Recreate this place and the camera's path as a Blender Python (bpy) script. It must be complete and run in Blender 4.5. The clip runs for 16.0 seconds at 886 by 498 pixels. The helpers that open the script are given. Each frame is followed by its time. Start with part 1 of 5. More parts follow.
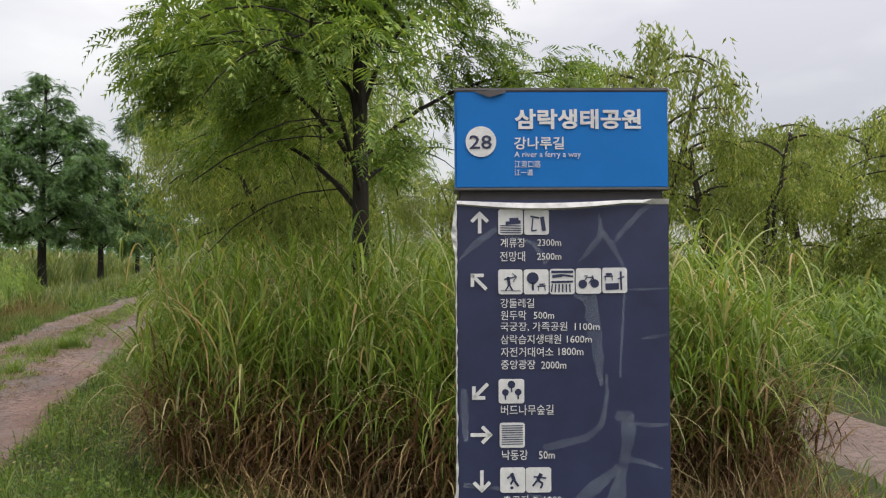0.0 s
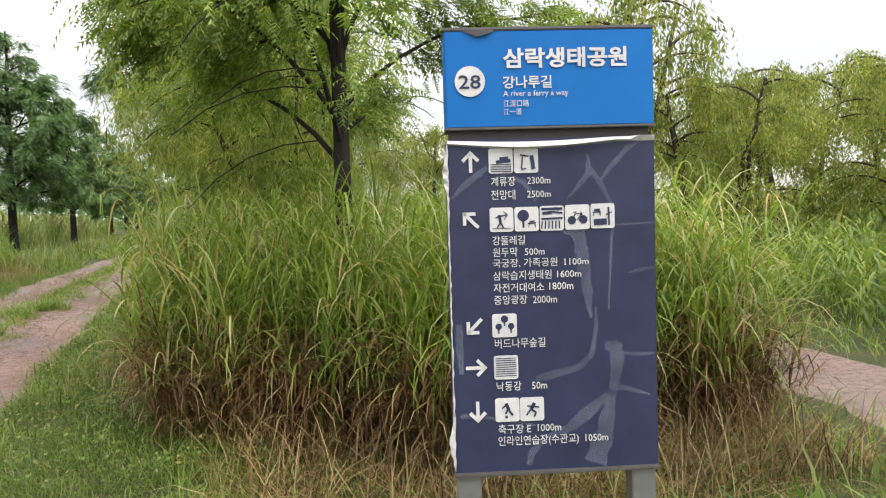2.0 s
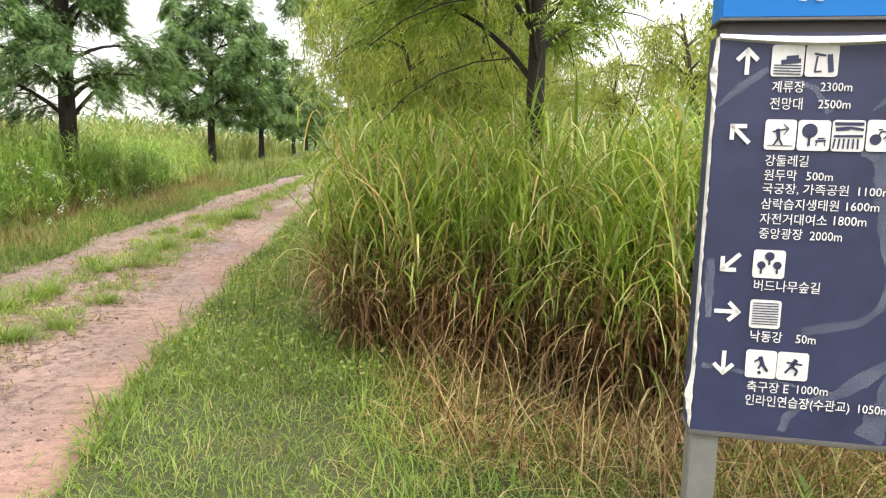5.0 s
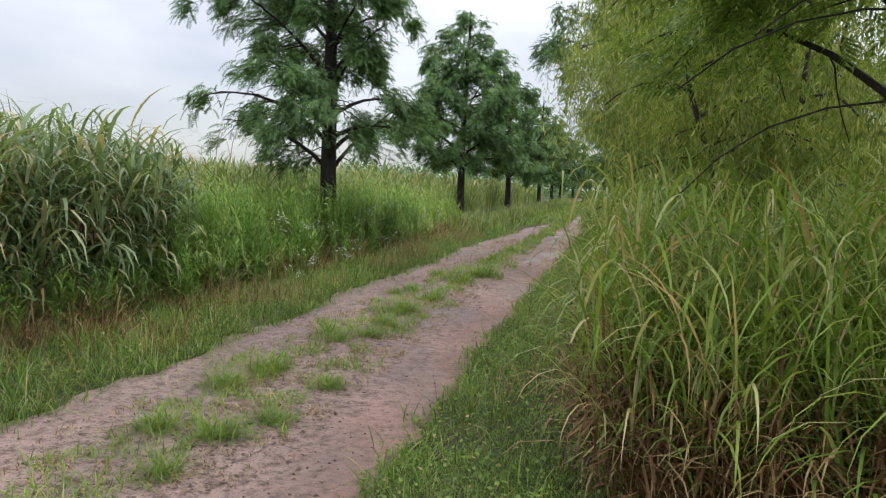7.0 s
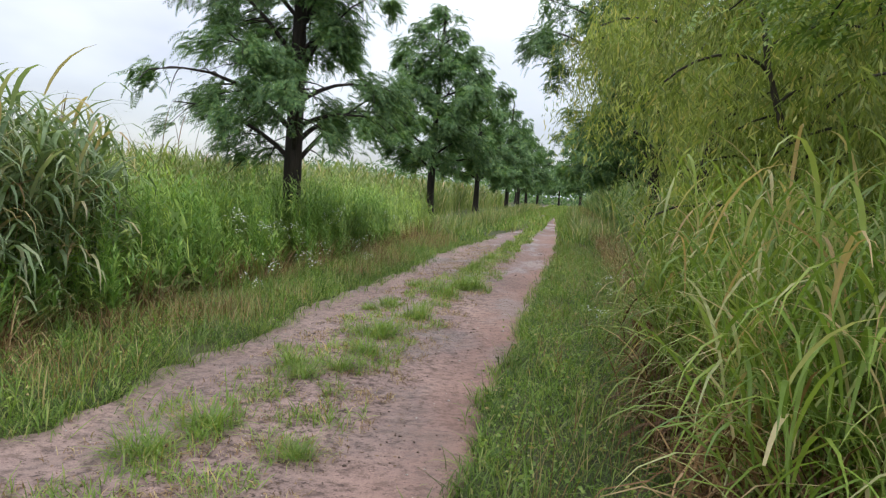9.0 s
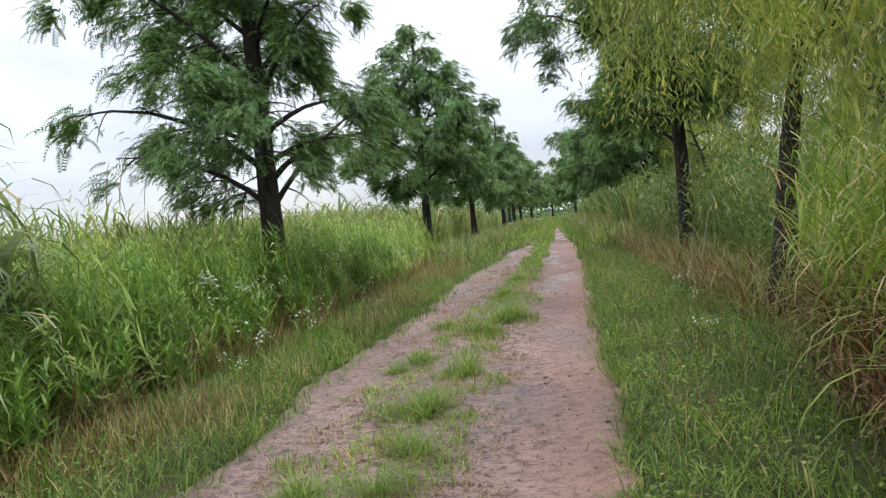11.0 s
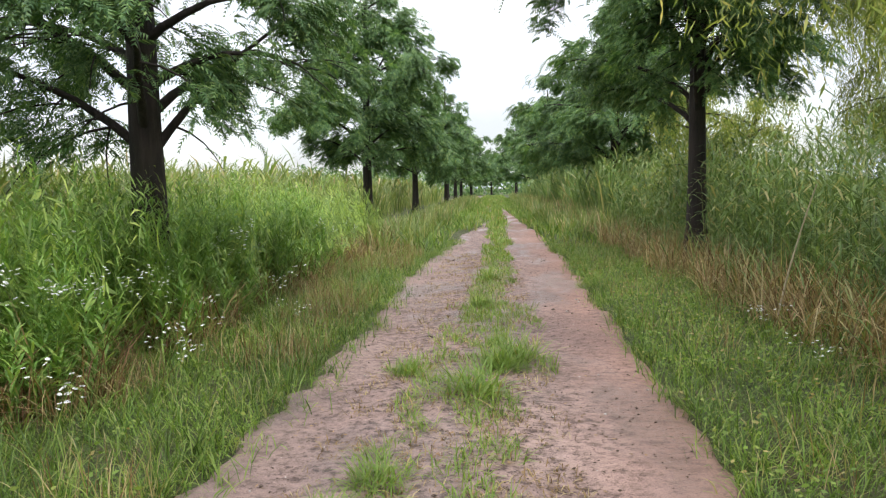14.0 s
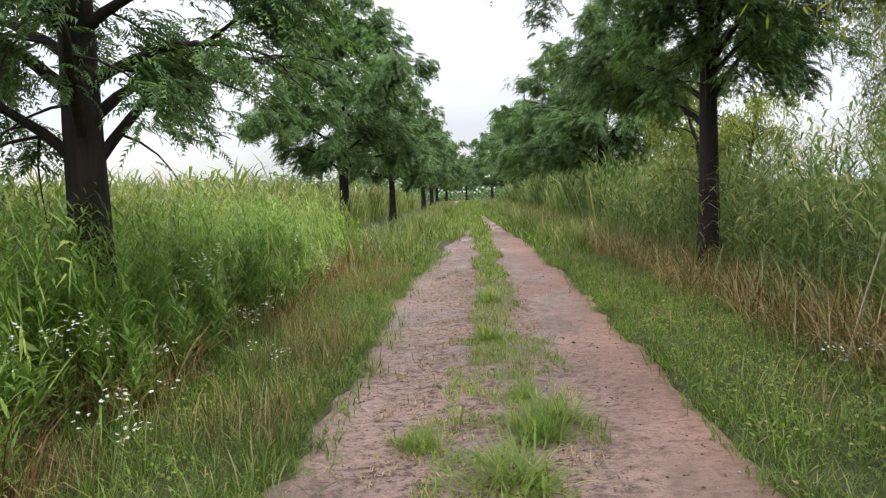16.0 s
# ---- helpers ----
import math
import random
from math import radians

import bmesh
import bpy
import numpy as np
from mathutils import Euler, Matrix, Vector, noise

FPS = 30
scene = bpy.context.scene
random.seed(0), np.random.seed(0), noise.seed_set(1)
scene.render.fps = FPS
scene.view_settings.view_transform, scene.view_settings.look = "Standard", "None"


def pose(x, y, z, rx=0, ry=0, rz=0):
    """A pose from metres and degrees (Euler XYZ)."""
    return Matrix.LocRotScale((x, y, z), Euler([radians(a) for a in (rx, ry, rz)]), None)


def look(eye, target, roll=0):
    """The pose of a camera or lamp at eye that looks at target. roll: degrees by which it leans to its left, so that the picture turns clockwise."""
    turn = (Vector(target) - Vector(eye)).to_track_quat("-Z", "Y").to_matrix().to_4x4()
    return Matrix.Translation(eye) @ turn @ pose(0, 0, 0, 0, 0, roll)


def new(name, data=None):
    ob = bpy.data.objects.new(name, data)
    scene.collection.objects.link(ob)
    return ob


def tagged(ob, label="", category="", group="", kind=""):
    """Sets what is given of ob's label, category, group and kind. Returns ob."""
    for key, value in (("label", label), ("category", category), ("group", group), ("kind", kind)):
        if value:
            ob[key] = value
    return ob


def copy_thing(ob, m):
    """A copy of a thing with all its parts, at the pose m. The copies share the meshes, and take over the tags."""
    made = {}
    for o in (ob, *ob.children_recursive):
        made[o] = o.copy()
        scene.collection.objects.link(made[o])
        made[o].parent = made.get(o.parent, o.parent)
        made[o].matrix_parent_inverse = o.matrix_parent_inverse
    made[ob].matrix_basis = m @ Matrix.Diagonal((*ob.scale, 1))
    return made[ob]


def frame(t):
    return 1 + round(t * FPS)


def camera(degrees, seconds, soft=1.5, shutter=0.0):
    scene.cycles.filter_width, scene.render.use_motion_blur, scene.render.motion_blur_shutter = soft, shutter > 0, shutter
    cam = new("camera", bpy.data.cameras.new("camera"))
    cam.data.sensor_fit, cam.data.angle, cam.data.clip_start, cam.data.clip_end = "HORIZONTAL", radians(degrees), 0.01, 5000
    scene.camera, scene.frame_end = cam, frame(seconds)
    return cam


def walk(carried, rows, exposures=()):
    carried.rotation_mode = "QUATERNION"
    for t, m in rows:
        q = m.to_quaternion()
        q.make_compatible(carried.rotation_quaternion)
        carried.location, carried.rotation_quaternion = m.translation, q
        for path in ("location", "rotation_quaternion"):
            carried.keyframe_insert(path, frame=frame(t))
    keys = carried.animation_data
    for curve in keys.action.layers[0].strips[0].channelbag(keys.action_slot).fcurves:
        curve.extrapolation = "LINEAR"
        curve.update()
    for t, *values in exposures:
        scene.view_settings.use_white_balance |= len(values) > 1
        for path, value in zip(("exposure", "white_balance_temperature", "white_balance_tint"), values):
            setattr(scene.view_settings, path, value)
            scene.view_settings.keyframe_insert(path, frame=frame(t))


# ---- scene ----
cam = camera(64.8, 16.0, soft=1.2)
PATH = [
    (0, (1.562, -0.311, 1.62), (2.174, 1.593, 1.646), -0.3),
    (0.5, (1.537, -0.3, 1.578), (2.149, 1.604, 1.55), -2.7),
    (1, (1.519, -0.311, 1.58), (2.127, 1.592, 1.489), -2.2),
    (1.5, (1.509, -0.33, 1.582), (2.138, 1.565, 1.466), -2.3),
    (2, (1.505, -0.338, 1.576), (2.174, 1.544, 1.471), -1.7),
    (2.5, (1.504, -0.346, 1.566), (2.192, 1.53, 1.481), -1.3),
    (3, (1.489, -0.335, 1.565), (2.179, 1.538, 1.451), -2.0),
    (3.5, (1.487, -0.345, 1.562), (2.174, 1.527, 1.413), -1.9),
    (4, (1.488, -0.325, 1.543), (2.183, 1.541, 1.355), -1.1),
    (4.5, (1.449, -0.25, 1.52), (2.024, 1.653, 1.3), 0.1),
    (5, (1.368, -0.04, 1.499), (1.591, 1.926, 1.21), 1.3),
    (5.2, (1.35, 0.066, 1.52), (1.342, 2.042, 1.189), 0.6),
    (7.3, (0.988, 1.582, 1.682), (0.524, 3.52, 1.509), 2.0),
    (7.5, (0.884, 1.695, 1.662), (0.436, 3.636, 1.478), 1.2),
    (8, (0.759, 1.915, 1.686), (0.414, 3.878, 1.515), 3.9),
    (8.2, (0.725, 2.059, 1.705), (0.367, 4.019, 1.532), 4.2),
    (10.3, (-0.176, 4.373, 1.366), (-0.397, 6.358, 1.259), 0.9),
    (10.5, (-0.227, 4.561, 1.374), (-0.426, 6.549, 1.282), -0.3),
    (11, (-0.307, 5.043, 1.392), (-0.645, 7.013, 1.313), -6.0),
    (11.5, (-0.49, 5.625, 1.4), (-0.958, 7.568, 1.326), -4.2),
    (12, (-0.64, 6.184, 1.381), (-1.038, 8.142, 1.3), -1.6),
    (12.5, (-0.906, 6.73, 1.401), (-1.299, 8.69, 1.319), -3.2),
    (13, (-1.058, 7.285, 1.413), (-1.272, 9.273, 1.344), -0.7),
    (13.5, (-1.141, 7.893, 1.427), (-1.433, 9.859, 1.201), -1.2),
    (14, (-1.203, 8.47, 1.463), (-1.35, 10.457, 1.292), -1.2),
    (14.5, (-1.287, 8.96, 1.53), (-1.423, 10.951, 1.406), -0.6),
    (15, (-1.46, 9.408, 1.529), (-1.506, 11.406, 1.46), -0.9),
    (15.5, (-1.503, 9.525, 1.585), (-1.522, 11.521, 1.455), -2.0),
    (16, (-1.564, 9.688, 1.576), (-1.637, 11.68, 1.417), -2.0),
]
EXPOSURES = [(0.0, -0.55, 6900, 10.0), (0.5, -0.42, 7000, 10.0), (1.5, 0.1, 7000, 10.0), (3.5, 0.08, 7000, 10.0), (4.3, 0.22, 7050, 10.0), (5.0, 0.6, 7350, 10.0), (5.2, 0.55, 7300, 10.0), (7.3, -0.37, 6400, 10.0), (8.2, -0.34, 6400, 10.0), (10.3, -0.02, 6250, 10.0), (11.0, -0.12, 6400, 10.0), (11.5, -0.4, 6450, 10.0), (12.5, -0.34, 6500, 10.0), (13.0, -0.15, 6500, 10.0), (13.5, 0.03, 6600, 10.0), (14.5, 0.16, 6600, 10.0), (15.5, -0.02, 6700, 10.0), (16.0, -0.04, 6700, 10.0)]
walk(cam, [(t, look(eye, target, roll)) for t, eye, target, roll in PATH], EXPOSURES)

# ---- overcast daylight ----
SUN_UP, SUN_TURN = 52.0, 150.0
world = bpy.data.worlds.new("overcast_sky")
scene.world = world
world.use_nodes = True
wn, wl = world.node_tree.nodes, world.node_tree.links
wn.clear()
w_out = wn.new("ShaderNodeOutputWorld")
w_sky = wn.new("ShaderNodeTexSky")
w_sky.sky_type, w_sky.sun_disc = "NISHITA", False
w_sky.sun_elevation, w_sky.sun_rotation = radians(SUN_UP), radians(SUN_TURN)
w_bgs = wn.new("ShaderNodeBackground")
w_bgs.inputs["Strength"].default_value = 0.05
w_co = wn.new("ShaderNodeTexCoord")
w_map = wn.new("ShaderNodeMapping")
w_map.inputs["Scale"].default_value = (1.0, 1.0, 2.6)
w_noise = wn.new("ShaderNodeTexNoise")
w_noise.inputs["Scale"].default_value = 2.2
w_noise.inputs["Detail"].default_value = 5.0
w_ramp = wn.new("ShaderNodeValToRGB")
w_ramp.color_ramp.elements[0].position, w_ramp.color_ramp.elements[0].color = 0.38, (0.70, 0.70, 0.78, 1)
w_ramp.color_ramp.elements[1].position, w_ramp.color_ramp.elements[1].color = 0.62, (1.0, 1.0, 1.02, 1)
w_sep = wn.new("ShaderNodeSeparateXYZ")
w_up = wn.new("ShaderNodeMapRange")
w_up.inputs["From Min"].default_value, w_up.inputs["From Max"].default_value = 0.0, 0.9
w_up.inputs["To Min"].default_value, w_up.inputs["To Max"].default_value = 0.66, 2.75
w_cloud = wn.new("ShaderNodeBackground")
w_add = wn.new("ShaderNodeAddShader")
wl.new(w_co.outputs["Generated"], w_map.inputs["Vector"])
wl.new(w_map.outputs["Vector"], w_noise.inputs["Vector"])
wl.new(w_noise.outputs["Fac"], w_ramp.inputs["Fac"])
wl.new(w_ramp.outputs["Color"], w_cloud.inputs["Color"])
wl.new(w_co.outputs["Generated"], w_sep.inputs["Vector"])
wl.new(w_sep.outputs["Z"], w_up.inputs["Value"])
wl.new(w_up.outputs["Result"], w_cloud.inputs["Strength"])
wl.new(w_sky.outputs["Color"], w_bgs.inputs["Color"])
wl.new(w_bgs.outputs["Background"], w_add.inputs[0])
wl.new(w_cloud.outputs["Background"], w_add.inputs[1])
wl.new(w_add.outputs["Shader"], w_out.inputs["Surface"])

sun = new("sun", bpy.data.lights.new("sun", "SUN"))
sun.data.energy, sun.data.angle, sun.data.color = 1.4, radians(40), (1.0, 0.97, 0.92)
sun.matrix_world = pose(0, 0, 30, 90 - SUN_UP, 0, 180 - SUN_TURN)


# ---- materials ----
def shader(name):
    m = bpy.data.materials.new(name)
    m.use_nodes = True
    nt = m.node_tree
    return m, nt.nodes, nt.links, nt.nodes["Principled BSDF"]


def ramp_node(nodes, stops):
    r = nodes.new("ShaderNodeValToRGB")
    while len(r.color_ramp.elements) < len(stops):
        r.color_ramp.elements.new(0.5)
    for e, (p, c) in zip(r.color_ramp.elements, stops):
        e.position, e.color = p, (*c, 1)
    return r


def noise_node(nodes, links, scale, detail=4.0, rough=0.55, coord="Object", stretch=None):
    co = nodes.new("ShaderNodeTexCoord")
    n = nodes.new("ShaderNodeTexNoise")
    n.inputs["Scale"].default_value, n.inputs["Detail"].default_value, n.inputs["Roughness"].default_value = scale, detail, rough
    if stretch:
        mp = nodes.new("ShaderNodeMapping")
        mp.inputs["Scale"].default_value = stretch
        links.new(co.outputs[coord], mp.inputs["Vector"])
        links.new(mp.outputs["Vector"], n.inputs["Vector"])
    else:
        links.new(co.outputs[coord], n.inputs["Vector"])
    return n


def mixed(nodes, links, a, b, fac, mode="MIX"):
    mx = nodes.new("ShaderNodeMix")
    mx.data_type, mx.blend_type = "RGBA", mode
    for sock, val in (("Factor", fac), ("A", a), ("B", b)):
        target = [s for s in mx.inputs if s.name == sock and (s.type == "RGBA" or sock == "Factor" and s.type == "VALUE")][0]
        if hasattr(val, "links"):
            links.new(val, target)
        elif sock == "Factor":
            target.default_value = val
        else:
            target.default_value = (*val, 1)
    return [s for s in mx.outputs if s.type == "RGBA"][0]


def bumped(nodes, links, b, height, strength, distance):
    bp = nodes.new("ShaderNodeBump")
    bp.inputs["Strength"].default_value, bp.inputs["Distance"].default_value = strength, distance
    links.new(height, bp.inputs["Height"])
    links.new(bp.outputs["Normal"], b.inputs["Normal"])


def foliage(name, stops, through_light=0.4, rough=0.42, patch=0.66, patch_scale=0.9):
    """Leaves and blades: each one its own tone, patches of tone over some metres, light passing through."""
    m, n, l, b = shader(name)
    geo = n.new("ShaderNodeNewGeometry")
    r = ramp_node(n, stops)
    l.new(geo.outputs["Random Per Island"], r.inputs["Fac"])
    big = noise_node(n, l, patch_scale, 3.0)
    br = ramp_node(n, [(0.3, (patch, patch, patch)), (0.7, (1.15, 1.12, 1.0))])
    l.new(big.outputs["Fac"], br.inputs["Fac"])
    col = mixed(n, l, r.outputs["Color"], br.outputs["Color"], 1.0, "MULTIPLY")
    l.new(col, b.inputs["Base Color"])
    b.inputs["Roughness"].default_value = rough
    b.inputs["Specular IOR Level"].default_value = 0.35
    tr = n.new("ShaderNodeBsdfTranslucent")
    warm = mixed(n, l, col, (1.1, 1.15, 0.55), 1.0, "MULTIPLY")
    l.new(warm, tr.inputs["Color"])
    mix = n.new("ShaderNodeMixShader")
    mix.inputs["Fac"].default_value = through_light
    l.new(b.outputs["BSDF"], mix.inputs[1])
    l.new(tr.outputs["BSDF"], mix.inputs[2])
    l.new(mix.outputs["Shader"], n["Material Output"].inputs["Surface"])
    return m


GREEN = foliage("verge_grass_green", [(0.0, (0.0632, 0.116, 0.0268)), (0.35, (0.126, 0.223, 0.0427)), (0.7, (0.208, 0.33, 0.0671)), (0.9, (0.326, 0.407, 0.122)), (1.0, (0.452, 0.407, 0.22))])
LAWN = foliage("lawn_grass_green", [(0.0, (0.153, 0.25, 0.0619)), (0.6, (0.239, 0.374, 0.0825)), (0.9, (0.342, 0.416, 0.123)), (1.0, (0.581, 0.416, 0.248))])
REED = foliage("reed_green", [(0.0, (0.139, 0.21, 0.0761)), (0.5, (0.227, 0.307, 0.0952)), (0.85, (0.348, 0.391, 0.151)), (1.0, (0.609, 0.474, 0.344))], 0.4)
SILVER = foliage("silver_grass_green", [(0.0, (0.15, 0.24, 0.054)), (0.45, (0.25, 0.372, 0.0744)), (0.72, (0.362, 0.456, 0.108)), (0.82, (0.5, 0.54, 0.288)), (0.93, (0.65, 0.552, 0.336)), (1.0, (0.625, 0.384, 0.24))], 0.4, 0.36, 0.75)
REED_GREY = foliage("reed_grey_green", [(0.0, (0.114, 0.191, 0.0716)), (0.5, (0.197, 0.3, 0.117)), (0.85, (0.305, 0.406, 0.169)), (1.0, (0.584, 0.492, 0.286))], 0.38)
REED_BROAD = foliage("giant_reed_blue_green", [(0.0, (0.13, 0.2, 0.1)), (0.5, (0.21, 0.3, 0.15)), (0.8, (0.33, 0.41, 0.24)), (0.93, (0.5, 0.47, 0.3)), (1.0, (0.55, 0.4, 0.25))], 0.35, 0.38, 0.75)
HERB = foliage("herb_leaf_green", [(0.0, (0.143, 0.271, 0.0751)), (0.6, (0.24, 0.414, 0.113)), (1.0, (0.415, 0.571, 0.167))], 0.4)
STRAW_BROWN = foliage("withered_stalk_brown", [(0.0, (0.075, 0.035, 0.018)), (0.4, (0.16, 0.08, 0.038)), (0.75, (0.3, 0.19, 0.09)), (1.0, (0.46, 0.36, 0.2))], 0.2, 0.7)
STRAW = foliage("dry_grass_straw", [(0.0, (0.15, 0.09, 0.04)), (0.35, (0.29, 0.19, 0.09)), (0.7, (0.43, 0.33, 0.17)), (1.0, (0.55, 0.47, 0.28))], 0.25, 0.65)
WEED = foliage("weed_leaf_green", [(0.0, (0.196, 0.302, 0.0976)), (0.6, (0.316, 0.458, 0.131)), (1.0, (0.549, 0.663, 0.193))], 0.35)
CYPRESS = foliage("cypress_needle_green", [(0.0, (0.0754, 0.161, 0.0747)), (0.5, (0.129, 0.245, 0.102)), (0.85, (0.205, 0.338, 0.135)), (1.0, (0.323, 0.45, 0.17))], 0.34, 0.5, 0.6, 1.1)
WILLOW = foliage("willow_leaf_green", [(0.0, (0.195, 0.264, 0.0708)), (0.5, (0.33, 0.422, 0.113)), (0.85, (0.485, 0.546, 0.169)), (1.0, (0.66, 0.581, 0.226))], 0.42, 0.45, 0.45, 1.5)
WINGNUT = foliage("wingnut_leaf_green", [(0.0, (0.128, 0.214, 0.0572)), (0.5, (0.217, 0.33, 0.086)), (0.85, (0.333, 0.448, 0.115)), (1.0, (0.512, 0.564, 0.171))], 0.38, 0.45)


def bark(name, dark, light):
    m, n, l, b = shader(name)
    a = noise_node(n, l, 14.0, 6.0, 0.65, stretch=(1.0, 1.0, 0.16))
    r = ramp_node(n, [(0.3, dark), (0.7, light)])
    l.new(a.outputs["Fac"], r.inputs["Fac"])
    moss = noise_node(n, l, 2.0, 3.0)
    mr = ramp_node(n, [(0.5, (1, 1, 1)), (0.75, (0.8, 0.95, 0.7))])
    l.new(moss.outputs["Fac"], mr.inputs["Fac"])
    l.new(mixed(n, l, r.outputs["Color"], mr.outputs["Color"], 1.0, "MULTIPLY"), b.inputs["Base Color"])
    b.inputs["Roughness"].default_value = 0.9
    bumped(n, l, b, a.outputs["Fac"], 1.0, 0.03)
    return m


BARK = bark("cypress_bark", (0.008, 0.0065, 0.006), (0.042, 0.031, 0.026))
BARK_GREY = bark("willow_bark", (0.018, 0.015, 0.013), (0.08, 0.064, 0.05))


def soil(name, red, wear):
    """Sandy trodden soil: smooth pale ruts, a scuffed crumbly crown, damp grey patches, grit."""
    m, n, l, b = shader(name)
    big = noise_node(n, l, 0.55, 4.0, 0.6)
    mid = noise_node(n, l, 13.0, 8.0, 0.72, stretch=(0.8, 1.0, 1.0))
    fine = noise_node(n, l, 110.0, 3.0, 0.7)
    r1 = ramp_node(n, [(0.3, (0.225, 0.16, 0.142)), (0.5, (0.292, 0.208, 0.18)), (0.75, (0.362, 0.262, 0.227))])
    l.new(big.outputs["Fac"], r1.inputs["Fac"])
    co = n.new("ShaderNodeTexCoord")
    sx = n.new("ShaderNodeSeparateXYZ")
    l.new(co.outputs["Object"], sx.inputs["Vector"])
    if red:
        off = n.new("ShaderNodeMath")
        off.operation = "ADD"
        off.inputs[1].default_value = 1.5
        l.new(sx.outputs["X"], off.inputs[0])
        mag = n.new("ShaderNodeMath")
        mag.operation = "ABSOLUTE"
        l.new(off.outputs["Value"], mag.inputs[0])
        zone = n.new("ShaderNodeMapRange")
        zone.inputs["From Min"].default_value, zone.inputs["From Max"].default_value = 1.15, 0.45
        zone.inputs["To Min"].default_value, zone.inputs["To Max"].default_value = 0.5, 1.0
        l.new(mag.outputs["Value"], zone.inputs["Value"])
        scuffed = zone.outputs["Result"]
    else:
        scuffed = wear
    r2 = ramp_node(n, [(0.4, (0.33, 0.3, 0.29)), (0.49, (0.9, 0.89, 0.9)), (0.58, (1.12, 1.1, 1.1)), (0.68, (1.32, 1.29, 1.29))])
    l.new(mid.outputs["Fac"], r2.inputs["Fac"])
    r3 = ramp_node(n, [(0.3, (0.62, 0.6, 0.58)), (0.5, (1, 1, 1)), (0.72, (1.35, 1.33, 1.3))])
    l.new(fine.outputs["Fac"], r3.inputs["Fac"])
    c = mixed(n, l, r1.outputs["Color"], r2.outputs["Color"], scuffed, "MULTIPLY")
    c = mixed(n, l, c, r3.outputs["Color"], 0.75, "MULTIPLY")
    spots = noise_node(n, l, 26.0, 3.0, 0.8)
    r5 = ramp_node(n, [(0.38, (0.3, 0.27, 0.26)), (0.44, (1, 1, 1)), (0.66, (1, 1, 1)), (0.74, (1.3, 1.28, 1.25))])
    l.new(spots.outputs["Fac"], r5.inputs["Fac"])
    c = mixed(n, l, c, r5.outputs["Color"], scuffed, "MULTIPLY")
    damp = noise_node(n, l, 1.1, 3.0, 0.55, stretch=(1.0, 0.4, 1.0))
    r4 = ramp_node(n, [(0.4, (0.56, 0.57, 0.6)), (0.54, (1, 1, 1))])
    l.new(damp.outputs["Fac"], r4.inputs["Fac"])
    c = mixed(n, l, c, r4.outputs["Color"], 0.4, "MULTIPLY")
    if red:
        # clay shows redder along the right-hand margin
        mr = n.new("ShaderNodeMapRange")
        mr.inputs["From Min"].default_value, mr.inputs["From Max"].default_value = -0.9, 0.1
        l.new(sx.outputs["X"], mr.inputs["Value"])
        c = mixed(n, l, c, mixed(n, l, c, (1.08, 0.88, 0.79), 1.0, "MULTIPLY"), mr.outputs["Result"])
    l.new(c, b.inputs["Base Color"])
    rr = ramp_node(n, [(0.38, (0.34, 0.34, 0.34)), (0.52, (0.88, 0.88, 0.88))])
    l.new(damp.outputs["Fac"], rr.inputs["Fac"])
    l.new(rr.outputs["Color"], b.inputs["Roughness"])
    h = mixed(n, l, mid.outputs["Color"], fine.outputs["Color"], 0.4)
    bumped(n, l, b, h, 0.8, 0.03)
    return m


SOIL = soil("sandy_track_soil", True, 0.85)
SOIL_SIDE = soil("sandy_path_soil", False, 0.6)


def turf():
    m, n, l, b = shader("turf_and_litter")
    a = noise_node(n, l, 1.3, 5.0)
    f = noise_node(n, l, 40.0, 4.0, 0.7)
    r = ramp_node(n, [(0.3, (0.045, 0.055, 0.02)), (0.5, (0.07, 0.085, 0.028)), (0.72, (0.11, 0.09, 0.045))])
    l.new(a.outputs["Fac"], r.inputs["Fac"])
    r2 = ramp_node(n, [(0.3, (0.5, 0.5, 0.5)), (0.7, (1.3, 1.3, 1.3))])
    l.new(f.outputs["Fac"], r2.inputs["Fac"])
    l.new(mixed(n, l, r.outputs["Color"], r2.outputs["Color"], 1.0, "MULTIPLY"), b.inputs["Base Color"])
    b.inputs["Roughness"].default_value = 0.95
    bumped(n, l, b, f.outputs["Fac"], 0.8, 0.03)
    return m


TURF = turf()


def painted(name, col, rough=0.4, metal=0.0, scale=30.0, low=0.85, high=1.1, bump=0.1):
    m, n, l, b = shader(name)
    a = noise_node(n, l, scale, 5.0, 0.6)
    big = noise_node(n, l, scale * 0.12, 3.0, 0.6)
    r = ramp_node(n, [(0.3, (low, low, low)), (0.7, (high, high, high))])
    l.new(a.outputs["Fac"], r.inputs["Fac"])
    r2 = ramp_node(n, [(0.35, (0.9, 0.9, 0.92)), (0.7, (1.08, 1.08, 1.06))])
    l.new(big.outputs["Fac"], r2.inputs["Fac"])
    c = mixed(n, l, col, r.outputs["Color"], 1.0, "MULTIPLY")
    l.new(mixed(n, l, c, r2.outputs["Color"], 1.0, "MULTIPLY"), b.inputs["Base Color"])
    b.inputs["Roughness"].default_value, b.inputs["Metallic"].default_value = rough, metal
    if bump:
        bumped(n, l, b, a.outputs["Fac"], bump, 0.002)
    return m


